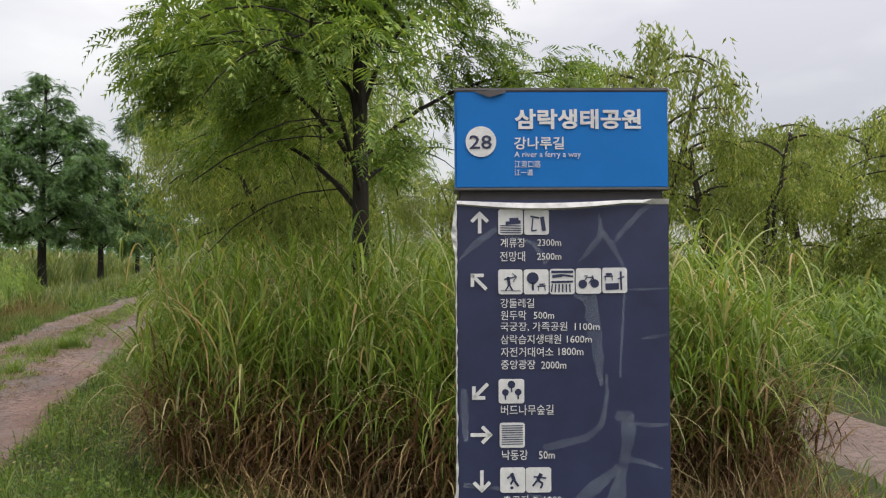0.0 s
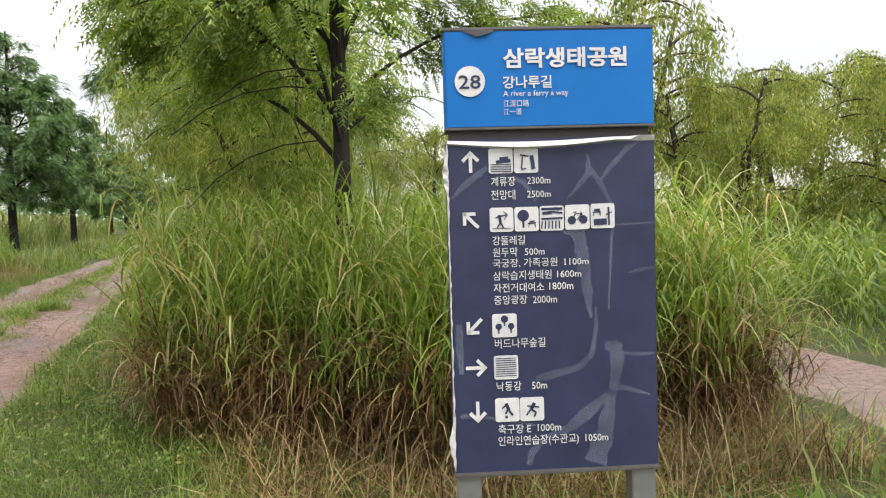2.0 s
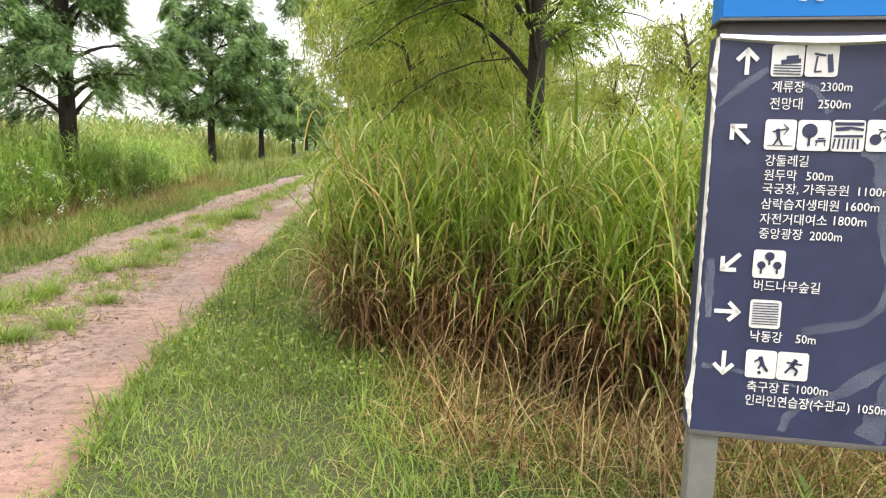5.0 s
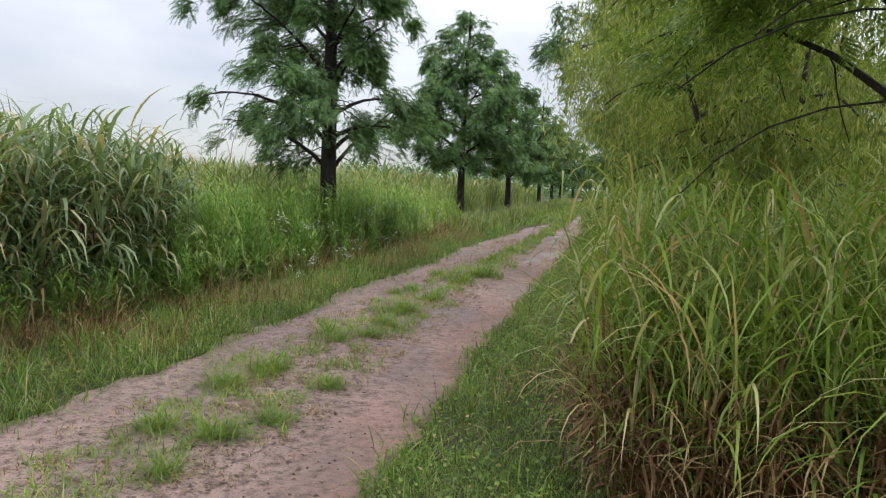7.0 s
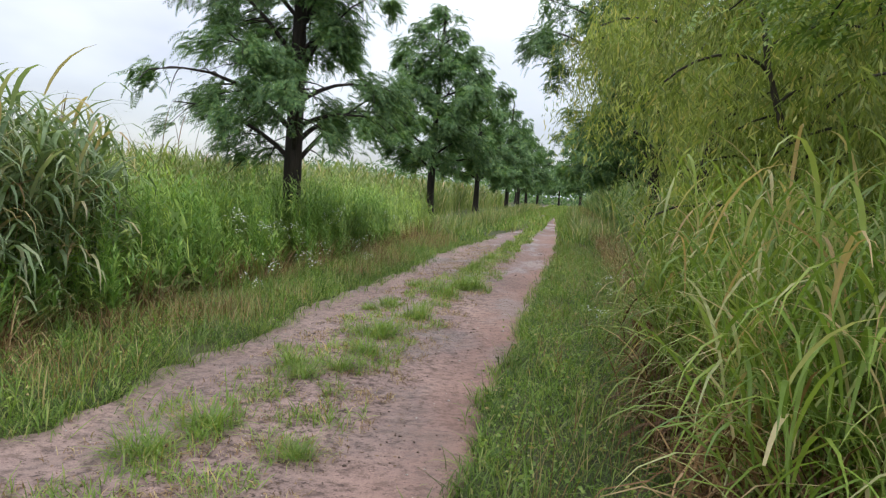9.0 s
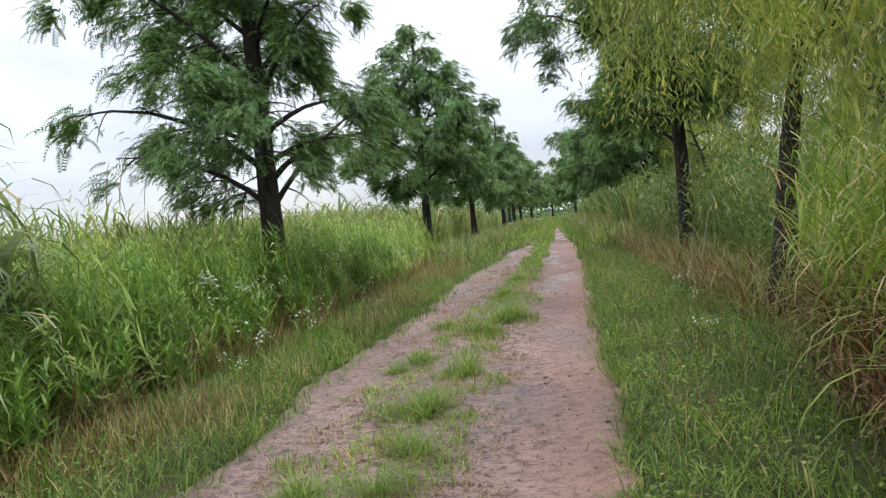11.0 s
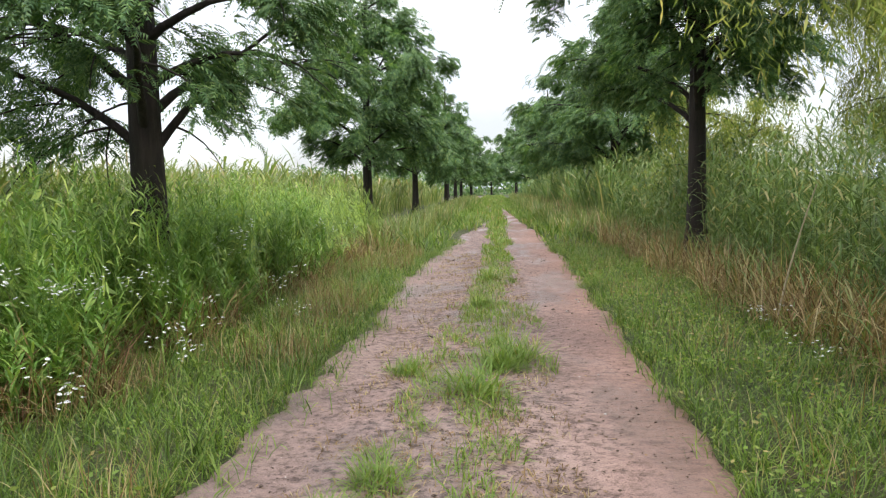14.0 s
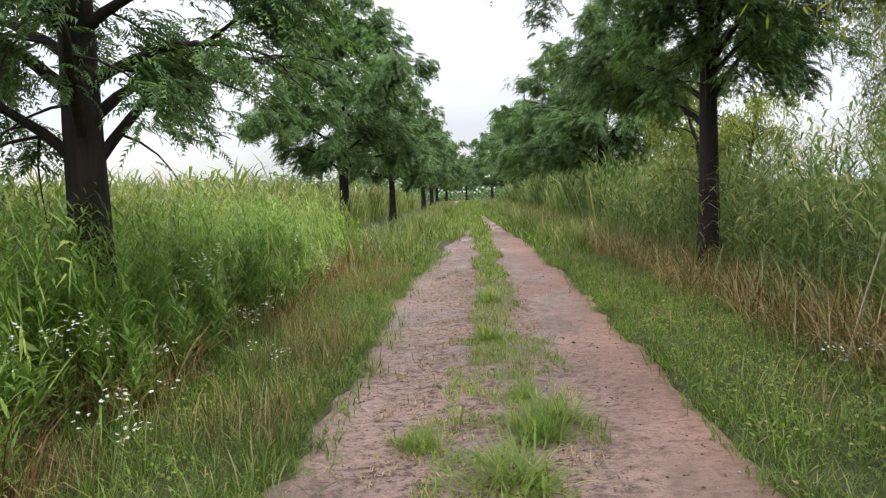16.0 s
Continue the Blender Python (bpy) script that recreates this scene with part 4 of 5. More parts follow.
stuff("weed_bank", bank, WEED, "dense green weeds banked along the track", "weeds")
p = scatter(g, 14000, -4.85, -3.6, 2, 28, lambda x, y: weeds_keep(x - 0.28, y) & patchy(x, y, 1.7, 84, -0.25))
stuff("pale_stalks", [tuft_of(g, p[::2], 0.6, 0.5, 0.007, 0.35, 2.0, 4)], STRAW, "pale dry stalks at the foot of the weeds", "dry grass")
stuff("dry_stalks", [tuft_of(g, p[1::2], 0.66, 0.5, 0.009, 0.35, 2.0, 4)], STRAW_BROWN, "brown dead stalks at the foot of the weeds", "dry grass")
tall = [leafy_stems(g, scatter(g, 1600, -8.0, -4.45, 2, 10.2), 1.85, 0.25, 10, 0.78, 0.05, 0.6, 2.4, 0.12, 5)]
stuff("giant_reeds", tall, REED_BROAD, "tall broad-leaved grey-green reeds beside the track", "reeds")
reeds = [
    leafy_stems(g, scatter(g, 2600, -13, -6.2, 9, 34), 1.75, 0.15, 7, 0.6, 0.035, 0.5, 1.7, 0.35, 3),
    tuft_of(g, scatter(g, 9000, -14, -6.0, 8, 40), 1.7, 0.25, 0.03, 0.15, 1.1, 3),
    leafy_stems(g, scatter(g, 2800, -34, -7, 26, 80), 2.0, 0.15, 5, 0.9, 0.09, 0.5, 1.5, 0.45, 2),
    tuft_of(g, scatter(g, 15000, -40, -7, 20, 95), 2.0, 0.22, 0.07, 0.15, 1.0, 3),
    tuft_of(g, scatter(g, 14000, -160, -30, 0, 240), 2.2, 0.2, 0.25, 0.15, 0.9, 2),
]
stuff("reed_field", reeds, REED, "broad field of tall green reeds", "reeds")


# right-hand bank: dry grass in front, reeds behind
def right_keep(x, y):
    return x > 1.5 + 0.25 * smooth_noise(y, y * 0, 2.0, 91)


p = scatter(g, 9000, 1.2, 3.0, 12.5, 34, right_keep)
p2 = scatter(g, 3500, 1.4, 3.0, 34, 80, right_keep)
stuff("dry_bank", [tuft_of(g, p, 0.62, 0.5, 0.012, 0.4, 1.6, 4), tuft_of(g, p2, 0.8, 0.4, 0.03, 0.4, 1.2, 3)], STRAW, "tawny dry grass along the reed bank", "dry grass")
banks = [
    tuft_of(g, scatter(g, 4500, -4.8, -3.0, 24, 95), 0.75, 0.4, 0.03, 0.25, 1.2, 3),
    tuft_of(g, scatter(g, 4500, 0.6, 2.4, 27, 95), 0.85, 0.4, 0.03, 0.25, 1.2, 3),
]
stuff("far_verge", banks, REED, "tall green grass crowding the far track", "grass")
right = [
    leafy_stems(g, scatter(g, 1700, 2.3, 6.0, 13.5, 34), 2.0, 0.28, 15, 0.32, 0.036, 0.9, 1.5, 0.15, 2),
    tuft_of(g, scatter(g, 4500, 1.7, 6.5, 12.5, 34), 0.8, 0.5, 0.016, 0.3, 1.6, 4),
    leafy_stems(g, scatter(g, 1500, 2.4, 8.0, 32, 80), 2.4, 0.2, 6, 0.9, 0.07, 0.5, 1.6, 0.3, 3),
    tuft_of(g, scatter(g, 5000, 2.2, 9.0, 30, 95), 2.2, 0.25, 0.06, 0.15, 1.0, 3),
    tuft_of(g, scatter(g, 6000, 9, 60, 10, 80, lambda x, y: x > side_x(y) + 2), 1.8, 0.3, 0.09, 0.15, 1.0, 3),
]
stuff("reed_bank", right, REED_GREY, "tall grey-green reeds crowding the bank", "reeds")
scrub = [leafy_stems(g, scatter(g, 1900, 8.4, 17, 2, 16, lambda x, y: x > side_x(y) + 1.5), 0.95, 0.35, 9, 0.3, 0.04, 0.7, 1.2, 0.1, 3)]
stuff("scrub", scrub, WINGNUT, "low green scrub beyond the footpath", "weeds")


# clods and grit on the track
def pebbles(n, seed, size):
    q = np.random.default_rng(seed)
    c = np.column_stack([q.uniform(-2.45, -0.1, n), q.uniform(2, 24, n), np.zeros(n)])
    c[:, 2] = road_z((c[:, 0] - ROAD_L) / (ROAD_R - ROAD_L), c[:, 1]) + 0.002
    base = np.array([[1, 0, 0], [0, 1, 0], [-1, 0, 0], [0, -1, 0], [0, 0, 0.7], [0, 0, -0.5]], float)
    s = size * q.lognormal(0, 0.5, n)
    v = c[:, None, :] + base[None] * s[:, None, None] * q.uniform(0.6, 1.3, (n, 6, 1))
    f = np.array([[0, 1, 4], [1, 2, 4], [2, 3, 4], [3, 0, 4], [1, 0, 5], [2, 1, 5], [3, 2, 5], [0, 3, 5]])
    return v.reshape(-1, 3), np.zeros((0, 4), int), (np.arange(n) * 6)[:, None, None].repeat(8, 1).repeat(3, 2).reshape(-1, 3) + np.tile(f, (n, 1))


stuff("grit", [pebbles(900, 5, 0.005)], STONE, "small pale pebbles scattered on the track", "pebbles")
stuff("clods", [pebbles(7000, 6, 0.0038), pebbles(900, 16, 0.0065)], CLOD, "dark crumbs of damp soil on the track", "soil")


def leaf_litter(n, seed):
    q = np.random.default_rng(seed)
    x, y = q.normal(-1.55, 0.5, n), q.uniform(2, 26, n)
    keep = (x > -2.5) & (x < -0.15) & (smooth_noise(x, y, 0.6, 64) > -0.1)
    x, y = x[keep], y[keep]
    n = len(x)
    pos = np.column_stack([x, y, road_z((x - ROAD_L) / (ROAD_R - ROAD_L), y) + 0.004])
    a = q.uniform(0, 6.28, n)
    d = np.column_stack([np.cos(a), np.sin(a), q.uniform(-0.1, 0.25, n)])
    side = np.column_stack([-np.sin(a), np.cos(a), q.uniform(-0.2, 0.2, n)])
    ln, w = q.uniform(0.01, 0.05, n), q.uniform(0.003, 0.011, n)
    v = np.stack([pos, pos + d * (ln * 0.5)[:, None] + side * w[:, None], pos + d * ln[:, None], pos + d * (ln * 0.5)[:, None] - side * w[:, None]], 1)
    return v.reshape(-1, 3), np.arange(4 * n).reshape(-1, 4), np.zeros((0, 3), int)


stuff("leaf_litter", [leaf_litter(15000, 14)], LITTER, "dark dead leaves and debris trodden into the track", "leaf litter")


# white fleabane along the bank
def fleabane(seed, stems, h):
    q = np.random.default_rng(seed)
    st, heads = [], []
    for _ in range(stems):
        a, ln = q.uniform(0, 6.28), h * q.uniform(0.75, 1.1)
        line = limb_line((q.normal(0, 0.04), q.normal(0, 0.04), 0), a, ln, 1.4, 0.25, q, 6)
        st.append(tube(line, np.linspace(0.003, 0.0015, 6), 4))
        for _ in range(5):
            top = line[-1] + q.normal(0, 1, 3) * np.array([0.05, 0.05, 0.035])
            st.append(tube(np.array([line[-2], (line[-1] + top) / 2, top]), [0.0015, 0.001, 0.001], 3))
            n = 10
            aa = np.arange(n) * 2 * np.pi / n
            tilt = q.normal(0, 0.35, 2)
            d = np.column_stack([np.cos(aa), np.sin(aa), np.cos(aa) * tilt[0] + np.sin(aa) * tilt[1]])
            heads.append(rhombs(np.tile(top, (n, 1)), d / np.linalg.norm(d, axis=1)[:, None], np.full(n, 0.018), np.full(n, 0.009), q))
    return raw_mesh("stem", *joined(st)), raw_mesh("flower", *joined(heads))


def flower_plant(meshes, m):
    root = new("fleabane")
    mesh_thing("stem", meshes[0], WEED, root)
    tagged(mesh_thing("flower", meshes[1], PETAL, root, "small white daisy heads"), kind="stuff")
    root.matrix_world = m
    return tagged(root, "white-flowered fleabane plant at the edge of the weeds", "wildflower", "fleabane along the bank")


tall_flower = flower_plant(fleabane(3, 7, 1.05), pose(-4.5, 12.9, 0))
low_flower = flower_plant(fleabane(4, 4, 0.42), pose(-3.75, 12.2, 0))
for x, y, rz, s in ((-4.45, 13.5, 60, 0.85), (-4.5, 14.65, 140, 0.8), (-4.55, 14.0, 220, 1.1), (-4.35, 14.3, 30, 0.8), (-4.4, 16.2, 100, 1.05), (-4.4, 21.0, 0, 0.9), (-4.3, 13.1, 300, 1.0), (-4.3, 18.4, 190, 0.85), (-4.5, 23.6, 10, 0.8)):
    copy_thing(tall_flower, pose(x, y, 0, 0, 0, rz)).scale = (s, s, s)
for x, y, rz, s in ((-3.6, 13.5, 40, 0.8), (-3.7, 14.0, 200, 1.0), (-4.0, 14.8, 90, 1.2), (-3.5, 11.2, 10, 0.7), (-3.9, 17.0, 280, 1.1), (1.1, 13.6, 0, 0.7), (1.3, 15.0, 150, 0.8), (0.9, 11.4, 70, 0.7), (-3.3, 15.6, 33, 0.7)):
    copy_thing(low_flower, pose(x, y, 0, 0, 0, rz)).scale = (s, s, s)

stick = tube(limb_line((1.58, 15.6, -0.05), -1.0, 1.55, 1.35, 0.12, np.random.default_rng(9), 8), np.linspace(0.011, 0.006, 8), 7)
tagged(mesh_thing("dead_cane", raw_mesh("dead_cane", *stick), DRYCANE, smooth=True), "pale bare cane leaning out of the dry grass", "stick")


# broad yellowing leaves hanging from the near reeds, and plumes over the field
def plumes(n, seed):
    q = np.random.default_rng(seed)
    p = np.column_stack([q.uniform(-9.5, -5.4, n), q.uniform(4, 14, n), np.full(n, 1.9)])
    p2 = np.column_stack([q.uniform(-30, -9, n), q.uniform(12, 60, n), np.full(n, 1.8)])
    p = np.concatenate([p, p2])
    az = q.uniform(0, 6.28, 2 * n)
    return joined([strips(p, az, q.uniform(0.5, 0.95, 2 * n), np.where(np.arange(2 * n) < n, 0.022, 0.04), q.uniform(0, 0.2, 2 * n), q.uniform(0.2, 1.0, 2 * n), 4, base_w=0.25)])


stuff("reed_plumes", [plumes(90, 8)], PLUME, "grey-brown young plumes over the reeds", "reeds")
p = scatter(g, 800, -5.8, -4.55, 4.5, 10.2)
p[:, 2] += g.uniform(0.35, 1.3, len(p))
stuff("yellow_leaves", [tuft_of(g, p, 0.6, 0.3, 0.035, 0.7, 2.2, 5)], STRAW, "yellowing broad reed leaves hanging down", "reed leaves")


# ---- the park sign ----
SIGN_W, SIGN_LO, SIGN_HI = 0.64, 0.76, 2.12
sign = tagged(new("park_sign"), "upright blue and navy park signpost on two grey posts", "sign")
sign.matrix_world = pose(2.548, 1.582, 0, 0, 0, -16.8)
HW = SIGN_W / 2
part("post", box(-HW + 0.005, -HW + 0.08, 0.0, 0.075, -0.05, SIGN_LO + 0.02, 0.004), POST, sign, "grey steel post")
part("post", box(HW - 0.08, HW - 0.005, 0.0, 0.075, -0.05, SIGN_LO + 0.02, 0.004), POST, sign, "grey steel post")
part("core", box(-HW + 0.012, HW - 0.012, 0.004, 0.10, SIGN_LO + 0.004, SIGN_HI - 0.012, 0.004), DARKSTEEL, sign, "dark steel box behind the panels")
BLUE_LO = SIGN_HI - 0.292
NAVY_HI = BLUE_LO - 0.034
header = part("header_panel", box(-HW, HW, -0.012, 0.11, BLUE_LO, SIGN_HI, 0.004), BLUE, sign, "bright blue header panel")
body = part("body_panel", box(-HW, HW, -0.012, 0.11, SIGN_LO, NAVY_HI, 0.004), NAVY, sign, "scuffed navy direction panel")
FACE = -0.0165


def spot(x, y):
    """A place on the sign's face from fractions of its width and height, from the top left."""
    return (x - 0.5) * SIGN_W, SIGN_HI - y * (SIGN_HI - SIGN_LO)


def plate(pts, depth=0.0015, y=FACE):
    """A thin raised outline on the face; pts in fractions of the sign."""
    bm = bmesh.new()
    lo = [bm.verts.new((spot(*p)[0], y, spot(*p)[1])) for p in pts]
    f = bm.faces.new(lo)
    r = bmesh.ops.extrude_face_region(bm, geom=[f])
    bmesh.ops.translate(bm, verts=[v for v in r["geom"] if isinstance(v, bmesh.types.BMVert)], vec=(0, depth, 0))
    bmesh.ops.recalc_face_normals(bm, faces=bm.faces[:])
    return bm


def merged(bms):
    out = bmesh.new()
    for b in bms:
        me = bpy.data.meshes.new("piece")
        b.to_mesh(me)
        b.free()
        out.from_mesh(me)
        bpy.data.meshes.remove(me)
    return out


def rect(x0, x1, y0, y1, y=FACE):
    return plate([(x0, y0), (x1, y0), (x1, y1), (x0, y1)], y=y)


def round_rect(x0, x1, y0, y1, r=0.012, y=FACE):
    pts = []
    ry = r * SIGN_W / (SIGN_HI - SIGN_LO)
    for cx, cy, a0 in ((x1 - r, y0 + ry, -90), (x1 - r, y1 - ry, 0), (x0 + r, y1 - ry, 90), (x0 + r, y0 + ry, 180)):
        for k in range(4):
            a = radians(a0 + k * 30)
            pts.append((cx + r * math.cos(a), cy + ry * math.sin(a)))
    return plate(pts, y=y)


def disc(cx, cy, r, y=FACE, n=28):
    k = SIGN_W / (SIGN_HI - SIGN_LO)
    return plate([(cx + r * math.cos(i * 2 * math.pi / n), cy + r * k * math.sin(i * 2 * math.pi / n)) for i in range(n)], y=y)


def stroke(x0, y0, x1, y1, w, y=FACE):
    """A straight bar between two places on the face, w a fraction of the sign's width."""
    a, b = Vector(spot(x0, y0)), Vector(spot(x1, y1))
    d = (b - a).normalized()
    s = Vector((-d.y, d.x)) * w * SIGN_W / 2
    bm = bmesh.new()
    q = [bm.verts.new((p.x, y, p.y)) for p in (a - s, b - s, b + s, a + s)]
    f = bm.faces.new(q)
    r = bmesh.ops.extrude_face_region(bm, geom=[f])
    bmesh.ops.translate(bm, verts=[v for v in r["geom"] if isinstance(v, bmesh.types.BMVert)], vec=(0, 0.0015, 0))
    bmesh.ops.recalc_face_normals(bm, faces=bm.faces[:])
    return bm


def lettering(words, x0, x1, y0, y1, parent, material=None, heavy=0.0, y=FACE):
    """Words in the built-in font, fitted into a box of the sign's face."""
    cu = bpy.data.curves.new("lettering", "FONT")
    cu.body, cu.resolution_u, cu.offset, cu.extrude = words, 2, heavy, 0.01
    tmp = bpy.data.objects.new("lettering", cu)
    scene.collection.objects.link(tmp)
    dg = bpy.context.evaluated_depsgraph_get()
    me = bpy.data.meshes.new_from_object(tmp.evaluated_get(dg))
    bpy.data.objects.remove(tmp)
    co = np.zeros(len(me.vertices) * 3)
    me.vertices.foreach_get("co", co)
    co = co.reshape(-1, 3)
    lo, hi = co.min(0), co.max(0)
    (ax, az), (bx, bz) = spot(x0, y1), spot(x1, y0)
    fx = (co[:, 0] - lo[0]) / (hi[0] - lo[0])
    fz = (co[:, 1] - lo[1]) / (hi[1] - lo[1])
    out = np.column_stack([ax + fx * (bx - ax), np.where(co[:, 2] > 0, y, y + 0.0012), az + fz * (bz - az)])
    me.vertices.foreach_set("co", out.ravel())
    me.update()
    me.materials.clear()
    return mesh_thing("lettering", me, material or WHITE, parent, "white lettering" if material is None else "")


def fx(px, py):
    return (px - (805 + (py - 50) * 0.0368)) / ((1178 + (py - 40) * 0.0255) - (805 + (py - 50) * 0.0368))


def fy(px, py):
    return (py - 50 + 10 * fx(px, py)) / 787.0


def words(text, x0, x1, y0, y1, parent, material=None, heavy=0.0, y=FACE):
    ym = (y0 + y1) / 2
    xm = (x0 + x1) / 2
    return lettering(text, fx(x0, ym), fx(x1, ym), fy(xm, y0), fy(xm, y1), parent, material, heavy, y)


# header
badge = part("badge", disc(fx(852, 137), fy(852, 137), 0.072), WHITE, sign, "round white number badge")
words("28", 832, 871, 126, 150, badge, NAVY, 0.012, FACE - 0.002)
words("삼락생태공원", 910, 1131, 76, 111, header, None, 0.03)
words("강나루길", 910, 997, 126, 148, header, None, 0.015)
words("A river a ferry a way", 911, 1027, 151, 164, header)
words("江渡口路", 912, 957, 168, 180, header)
words("江一道", 912, 944, 183, 194, header)
# directions
for text, x0, x1, y0, y1 in (
    ("계류장", 891, 934, 303, 319), ("2300m", 955, 996, 303, 315), ("전망대", 891, 934, 326, 343), ("2500m", 955, 997, 327, 339),
    ("강둘레길", 894, 952, 407, 423), ("원두막", 895, 939, 428, 444), ("500m", 952, 987, 429, 441), ("국궁장, 가족공원", 895, 1010, 447, 463), ("1100m", 1023, 1066, 447, 459),
    ("삼락습지생태원", 896, 1000, 469, 485), ("1600m", 1010, 1053, 469, 481), ("자전거대여소", 897, 987, 491, 507), ("1800m", 996, 1039, 490, 503), ("중앙광장", 898, 957, 513, 529), ("2000m", 967, 1010, 514, 527),
    ("버드나무숲길", 900, 990, 590, 607), ("낙동강", 904, 948, 668, 685), ("50m", 967, 994, 669, 682),
    ("축구장 E", 908, 966, 746, 763), ("1000m", 978, 1020, 746, 759), ("인라인연습장(수관교)", 908, 1052, 766, 786), ("1050m", 1064, 1105, 766, 779)):
    words(text, x0, x1, y0, y1, body)


def arrow(px, py, turn_deg):
    """A stout arrow, pointing up before its turn."""
    c = Vector(spot(fx(px, py), fy(px, py)))
    rot = Matrix.Rotation(radians(turn_deg), 2)
    bms = []
    for ax, ay, bx, by in ((0, -0.031, 0, 0.026), (0.003, 0.031, -0.024, 0.004), (-0.003, 0.031, 0.024, 0.004)):
        a, b = c + rot @ Vector((ax, ay)), c + rot @ Vector((bx, by))
        d = (b - a).normalized()
        s = Vector((-d.y, d.x)) * 0.0052
        bm = bmesh.new()
        f = bm.faces.new([bm.verts.new((p.x, FACE, p.y)) for p in (a - s, b - s, b + s, a + s)])
        r = bmesh.ops.extrude_face_region(bm, geom=[f])
        bmesh.ops.translate(bm, verts=[v for v in r["geom"] if isinstance(v, bmesh.types.BMVert)], vec=(0, 0.0015, 0))
        bmesh.ops.recalc_face_normals(bm, faces=bm.faces[:])
        bms.append(bm)
    part("arrow", merged(bms), WHITE, body, "white direction arrow")


arrow(854, 278, 0)
arrow(856, 380, 45)
arrow(864, 568, 135)
arrow(867, 643, -90)
arrow(871, 722, 180)
G2 = FACE - 0.002


def icon(x0, x1, y0, y1, strokes):
    """A white square with dark shapes; strokes in fractions of the square: (x0, y0, x1, y1, width), or (x, y, r) for a disc."""
    ym, xm = (y0 + y1) / 2, (x0 + x1) / 2
    a, b, c, d = fx(x0, ym), fx(x1, ym), fy(xm, y0), fy(xm, y1)
    square = part("pictogram", round_rect(a, b, c, d), WHITE, sign, "white pictogram tile")
    for s in strokes:
        if len(s) == 3:
            part("dot", disc(a + s[0] * (b - a), c + s[1] * (d - c), s[2] * (b - a), G2, 14), NAVY, square)
        else:
            part("bar", stroke(a + s[0] * (b - a), c + s[1] * (d - c), a + s[2] * (b - a), c + s[3] * (d - c), s[4] * (b - a), G2), NAVY, square)


waves = [(0.08, 0.64 + 0.09 * i, 0.92, 0.66 + 0.09 * i, 0.035) for i in range(4)]
icon(886, 929, 253, 297, [(0.3, 0.55, 0.9, 0.5, 0.14), (0.45, 0.42, 0.82, 0.4, 0.14)] + waves)
icon(931, 974, 252, 296, [(0.25, 0.28, 0.6, 0.34, 0.07), (0.35, 0.35, 0.3, 0.85, 0.05), (0.3, 0.85, 0.5, 0.82, 0.05), (0.72, 0.3, 0.8, 0.85, 0.16)])
icon(889, 931, 357, 400, [(0.4, 0.3, 0.45, 0.62, 0.12), (0.45, 0.6, 0.3, 0.85, 0.06), (0.45, 0.6, 0.58, 0.85, 0.06), (0.25, 0.4, 0.7, 0.3, 0.05), (0.58, 0.15, 0.75, 0.3, 0.03), (0.75, 0.3, 0.6, 0.5, 0.03), (0.1, 0.85, 0.9, 0.86, 0.02)])
icon(933, 976, 356, 399, [(0.36, 0.35, 0.24), (0.36, 0.5, 0.36, 0.85, 0.08), (0.55, 0.68, 0.88, 0.66, 0.05), (0.6, 0.68, 0.58, 0.85, 0.03), (0.84, 0.68, 0.86, 0.85, 0.03), (0.62, 0.6, 0.84, 0.59, 0.05)])
icon(978, 1021, 354, 398, [(0.06, 0.12, 0.94, 0.12, 0.1), (0.1, 0.3, 0.5, 0.26, 0.12), (0.5, 0.24, 0.94, 0.3, 0.08), (0.06, 0.52, 0.94, 0.5, 0.08)] + [(0.1 + 0.14 * i, 0.6, 0.06 + 0.15 * i, 0.92, 0.05) for i in range(6)])
icon(1023, 1067, 352, 396, [(0.27, 0.62, 0.17), (0.74, 0.6, 0.17), (0.27, 0.62, 0.42, 0.36, 0.04), (0.42, 0.36, 0.7, 0.36, 0.04), (0.5, 0.6, 0.68, 0.36, 0.04), (0.64, 0.28, 0.74, 0.6, 0.04), (0.34, 0.3, 0.46, 0.3, 0.04)])
icon(1069, 1112, 350, 394, [(0.08, 0.35, 0.42, 0.33, 0.05), (0.14, 0.26, 0.38, 0.25, 0.1), (0.13, 0.38, 0.12, 0.5, 0.03), (0.38, 0.36, 0.4, 0.5, 0.03), (0.12, 0.75, 0.66, 0.73, 0.26), (0.74, 0.15, 0.76, 0.88, 0.07), (0.62, 0.45, 0.88, 0.35, 0.05)])
icon(895, 939, 546, 588, [(0.5, 0.22, 0.15), (0.5, 0.3, 0.5, 0.52, 0.06), (0.26, 0.54, 0.13), (0.26, 0.6, 0.26, 0.84, 0.06), (0.76, 0.53, 0.13), (0.76, 0.6, 0.76, 0.83, 0.06)])
icon(899, 942, 621, 664, [(0.08, 0.12 + 0.092 * i, 0.92, 0.11 + 0.092 * i, 0.03) for i in range(9)])
icon(902, 945, 698, 741, [(0.45, 0.22, 0.55, 0.5, 0.14), (0.55, 0.5, 0.72, 0.74, 0.09), (0.45, 0.3, 0.28, 0.42, 0.06), (0.5, 0.5, 0.42, 0.66, 0.07), (0.46, 0.8, 0.06)])
icon(946, 989, 697, 740, [(0.6, 0.24, 0.46, 0.5, 0.14), (0.46, 0.5, 0.66, 0.64, 0.08), (0.66, 0.64, 0.58, 0.82, 0.07), (0.44, 0.52, 0.26, 0.74, 0.07), (0.3, 0.36, 0.8, 0.42, 0.06)])


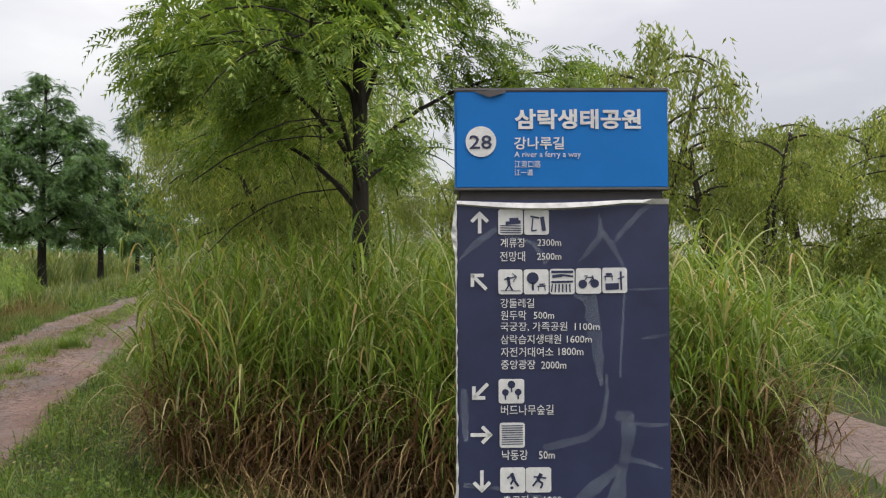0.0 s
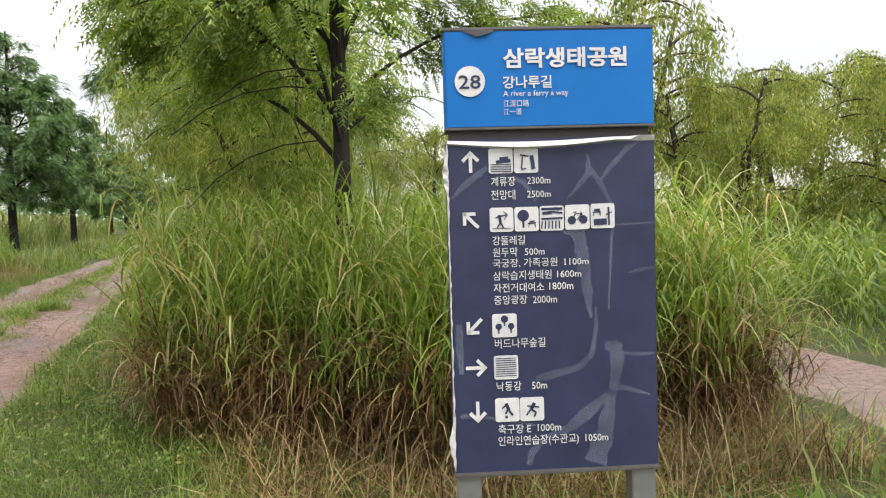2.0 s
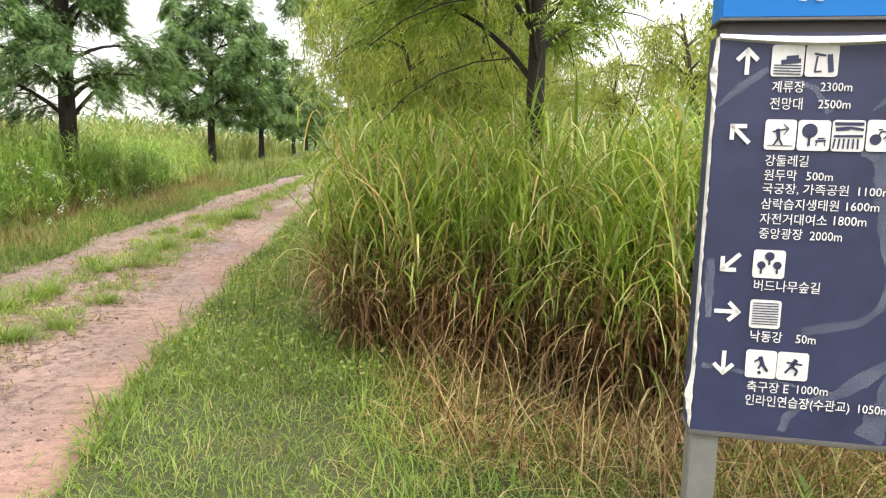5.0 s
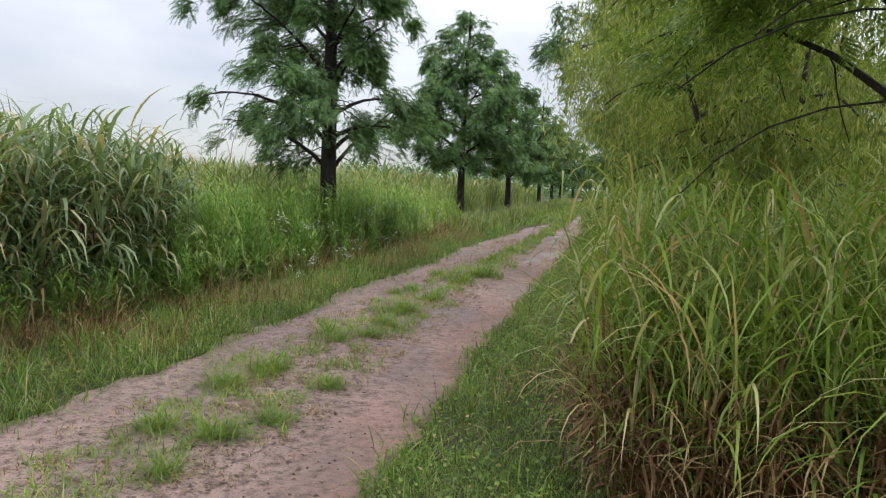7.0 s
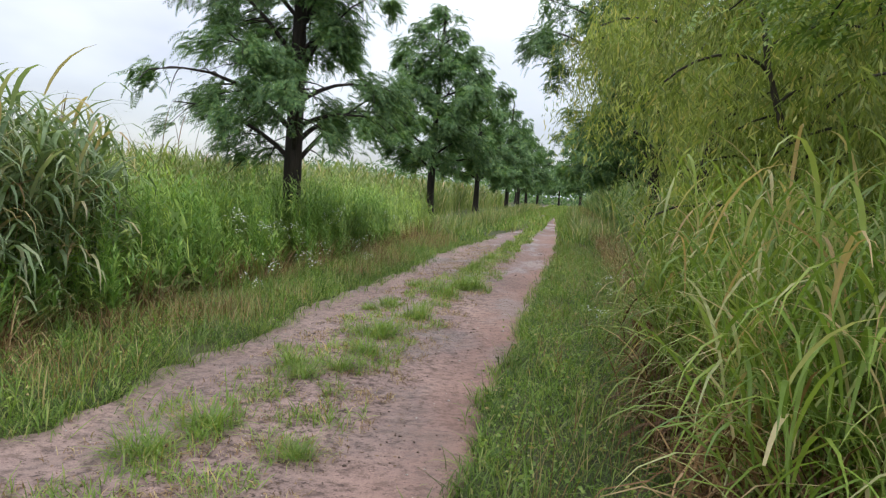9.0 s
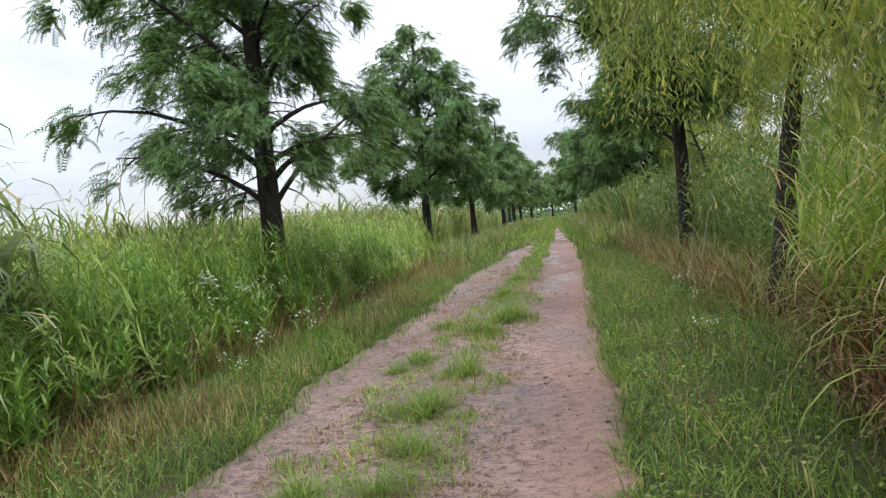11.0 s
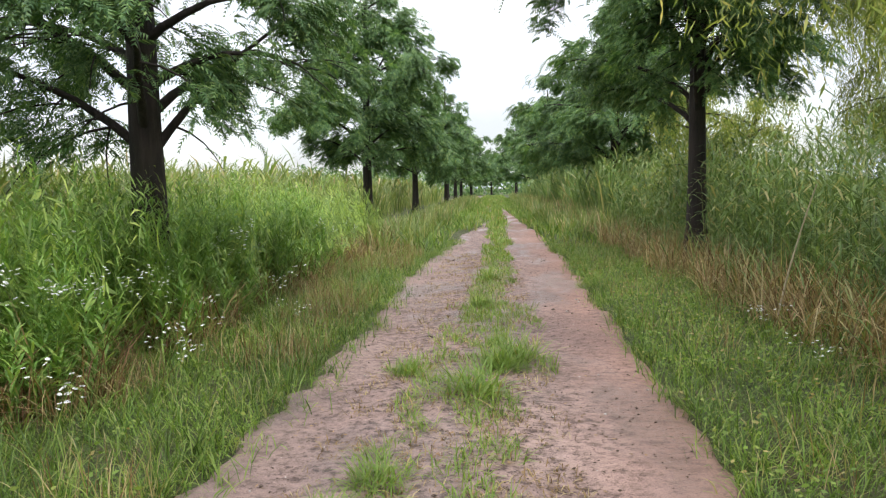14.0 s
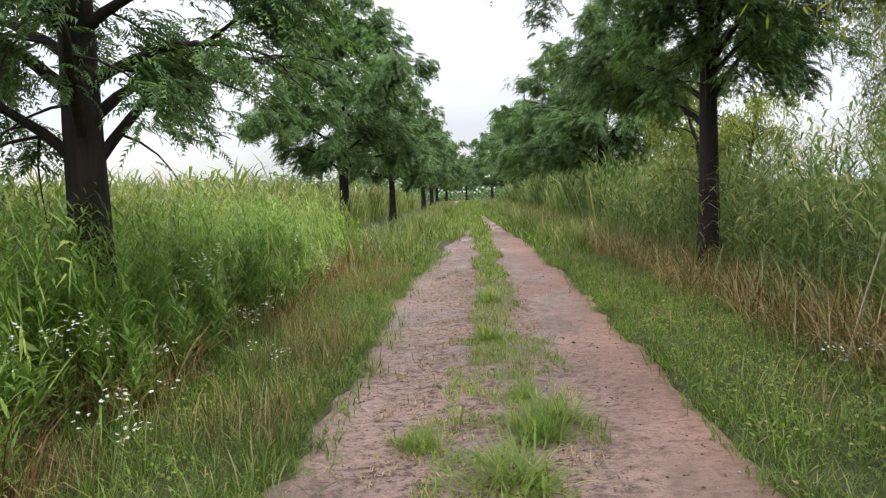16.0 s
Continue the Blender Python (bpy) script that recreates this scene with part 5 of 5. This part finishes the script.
def scuff(pts):
    """A pale worn band on the film along a line of (px, py, width) stations."""
    bm = bmesh.new()
    q = random.Random(int(pts[0][0] * 7 + pts[0][1]))
    dense = []
    for (x0, y0, w0), (x1, y1, w1) in zip(pts, pts[1:]):
        for k in range(6):
            f = k / 6
            dense.append((x0 + (x1 - x0) * f + q.uniform(-1, 1), y0 + (y1 - y0) * f, max(0.4, (w0 + (w1 - w0) * f) * q.uniform(0.75, 1.2))))
    dense.append(pts[-1])
    prev = None
    for i, (x, y, w) in enumerate(dense):
        a, b = dense[max(i - 1, 0)], dense[min(i + 1, len(dense) - 1)]
        d = Vector((b[0] - a[0], b[1] - a[1])).normalized()
        s = Vector((-d.y, d.x)) * w / 2
        row = [bm.verts.new((spot(fx(x + e * s.x, y + e * s.y), fy(x + e * s.x, y + e * s.y))[0], -0.0128, spot(fx(x + e * s.x, y + e * s.y), fy(x + e * s.x, y + e * s.y))[1])) for e in (-1, 1)]
        if prev:
            bm.faces.new((prev[0], prev[1], row[1], row[0]))
        prev = row
    part("scuff", bm, SCUFF, body, "pale worn streak in the film")


scuff([(820, 343, 4), (850, 312, 12), (884, 287, 9)])
scuff([(900, 297, 8), (950, 312, 8), (972, 345, 12)])
scuff([(1061, 256, 1), (1066, 295, 14), (1045, 322, 8), (1028, 340, 3)])
scuff([(1068, 290, 10), (1085, 312, 12), (1104, 345, 5), (1108, 400, 6), (1106, 460, 5), (1104, 540, 3)])
scuff([(1160, 230, 6), (1130, 255, 10), (1100, 290, 10), (1086, 310, 4)])
scuff([(1020, 400, 6), (1048, 402, 26), (1056, 450, 24), (1066, 510, 18), (1072, 555, 5)])
scuff([(1112, 388, 3), (1150, 386, 5), (1184, 384, 3)])
scuff([(1140, 473, 3), (1162, 468, 8), (1184, 464, 6)])
scuff([(1098, 605, 14), (1118, 608, 26), (1120, 645, 24), (1112, 690, 18), (1100, 760, 30), (1082, 820, 40)])
scuff([(1120, 618, 6), (1155, 622, 7), (1188, 620, 5)])
scuff([(1112, 680, 12), (1140, 684, 10), (1180, 696, 3)])
scuff([(1106, 695, 16), (1070, 725, 24), (1035, 755, 16), (990, 775, 8), (968, 800, 14), (964, 822, 12)])
scuff([(975, 665, 12), (1010, 655, 16), (1050, 645, 12), (1074, 620, 10), (1082, 570, 7), (1080, 535, 4)])
scuff([(836, 565, 10), (838, 600, 14), (842, 655, 8)])
scuff([(840, 730, 10), (900, 735, 7), (980, 750, 4)])
# curled torn film along the top of the lower panel and down its edge
lip = bmesh.new()
rows = []
for i in range(25):
    f = i / 24
    x = (f - 0.5) * SIGN_W * 0.995
    sag = 0.012 + 0.016 * math.sin(math.pi * min(f * 1.25, 1.0))
    rows.append([lip.verts.new((x, -0.016 - 0.012 * math.sin(math.pi * f), NAVY_HI - sag * 0.55 + 0.004)), lip.verts.new((x, -0.022 - 0.018 * math.sin(math.pi * f), NAVY_HI - sag + 0.012 * (f > 0.9))), lip.verts.new((x, -0.015, NAVY_HI - sag - 0.004))])
for a, b in zip(rows, rows[1:]):
    for k in (0, 1):
        lip.faces.new((a[k], b[k], b[k + 1], a[k + 1]))
part("peeling_edge", lip, OFFWHITE, body, "white curled edge of peeling film")
rag = bmesh.new()
q = random.Random(4)
rows = []
for i in range(60):
    z = NAVY_HI - 0.01 - i / 59 * (NAVY_HI - SIGN_LO - 0.02)
    w = q.uniform(0.0005, 0.004) + 0.012 * math.exp(-((i - 5) / 3) ** 2) + 0.014 * math.exp(-((i - 54) / 3) ** 2)
    rows.append([rag.verts.new((-HW - w, -0.012 + q.uniform(-0.006, 0.006), z)), rag.verts.new((-HW + q.uniform(0.0, 0.004), -0.0165, z)), rag.verts.new((-HW - 0.001, 0.02, z))])
for a, b in zip(rows, rows[1:]):
    rag.faces.new((a[0], b[0], b[1], a[1]))
    rag.faces.new((a[2], b[2], b[0], a[0]))
part("torn_edge", rag, OFFWHITE, body, "ragged white torn film along the edge")
tear = bmesh.new()
ring = [tear.verts.new(p) for p in ((-HW + 0.05, -0.017, SIGN_HI - 0.001), (-HW + 0.10, -0.02, SIGN_HI - 0.02), (-HW + 0.125, -0.024, SIGN_HI - 0.014), (-HW + 0.15, -0.019, SIGN_HI - 0.006), (-HW + 0.15, -0.016, SIGN_HI + 0.003))]
tear.faces.new(ring)
part("torn_corner", tear, DARKSTEEL, header, "dark torn fold in the blue film")
rim = merged([box(-HW - 0.003, HW + 0.003, -0.014, 0.112, SIGN_HI - 0.001, SIGN_HI + 0.010, 0.003)])
part("top_rim", rim, STEEL, sign, "grey metal rim")
part("bottom_rim", box(-HW - 0.004, HW + 0.004, -0.018, 0.113, SIGN_LO - 0.010, SIGN_LO + 0.004, 0.003), STEEL, sign, "grey metal rim")
part("header_rim", box(-HW - 0.003, HW + 0.003, -0.0155, 0.111, BLUE_LO - 0.006, BLUE_LO + 0.002, 0.002), STEEL, sign, "grey metal rim")
for x in (-HW + 0.06, HW - 0.085):
    part("spike", box(x - 0.003, x + 0.003, 0.03, 0.036, SIGN_HI, SIGN_HI + 0.03), DARKSTEEL, sign)
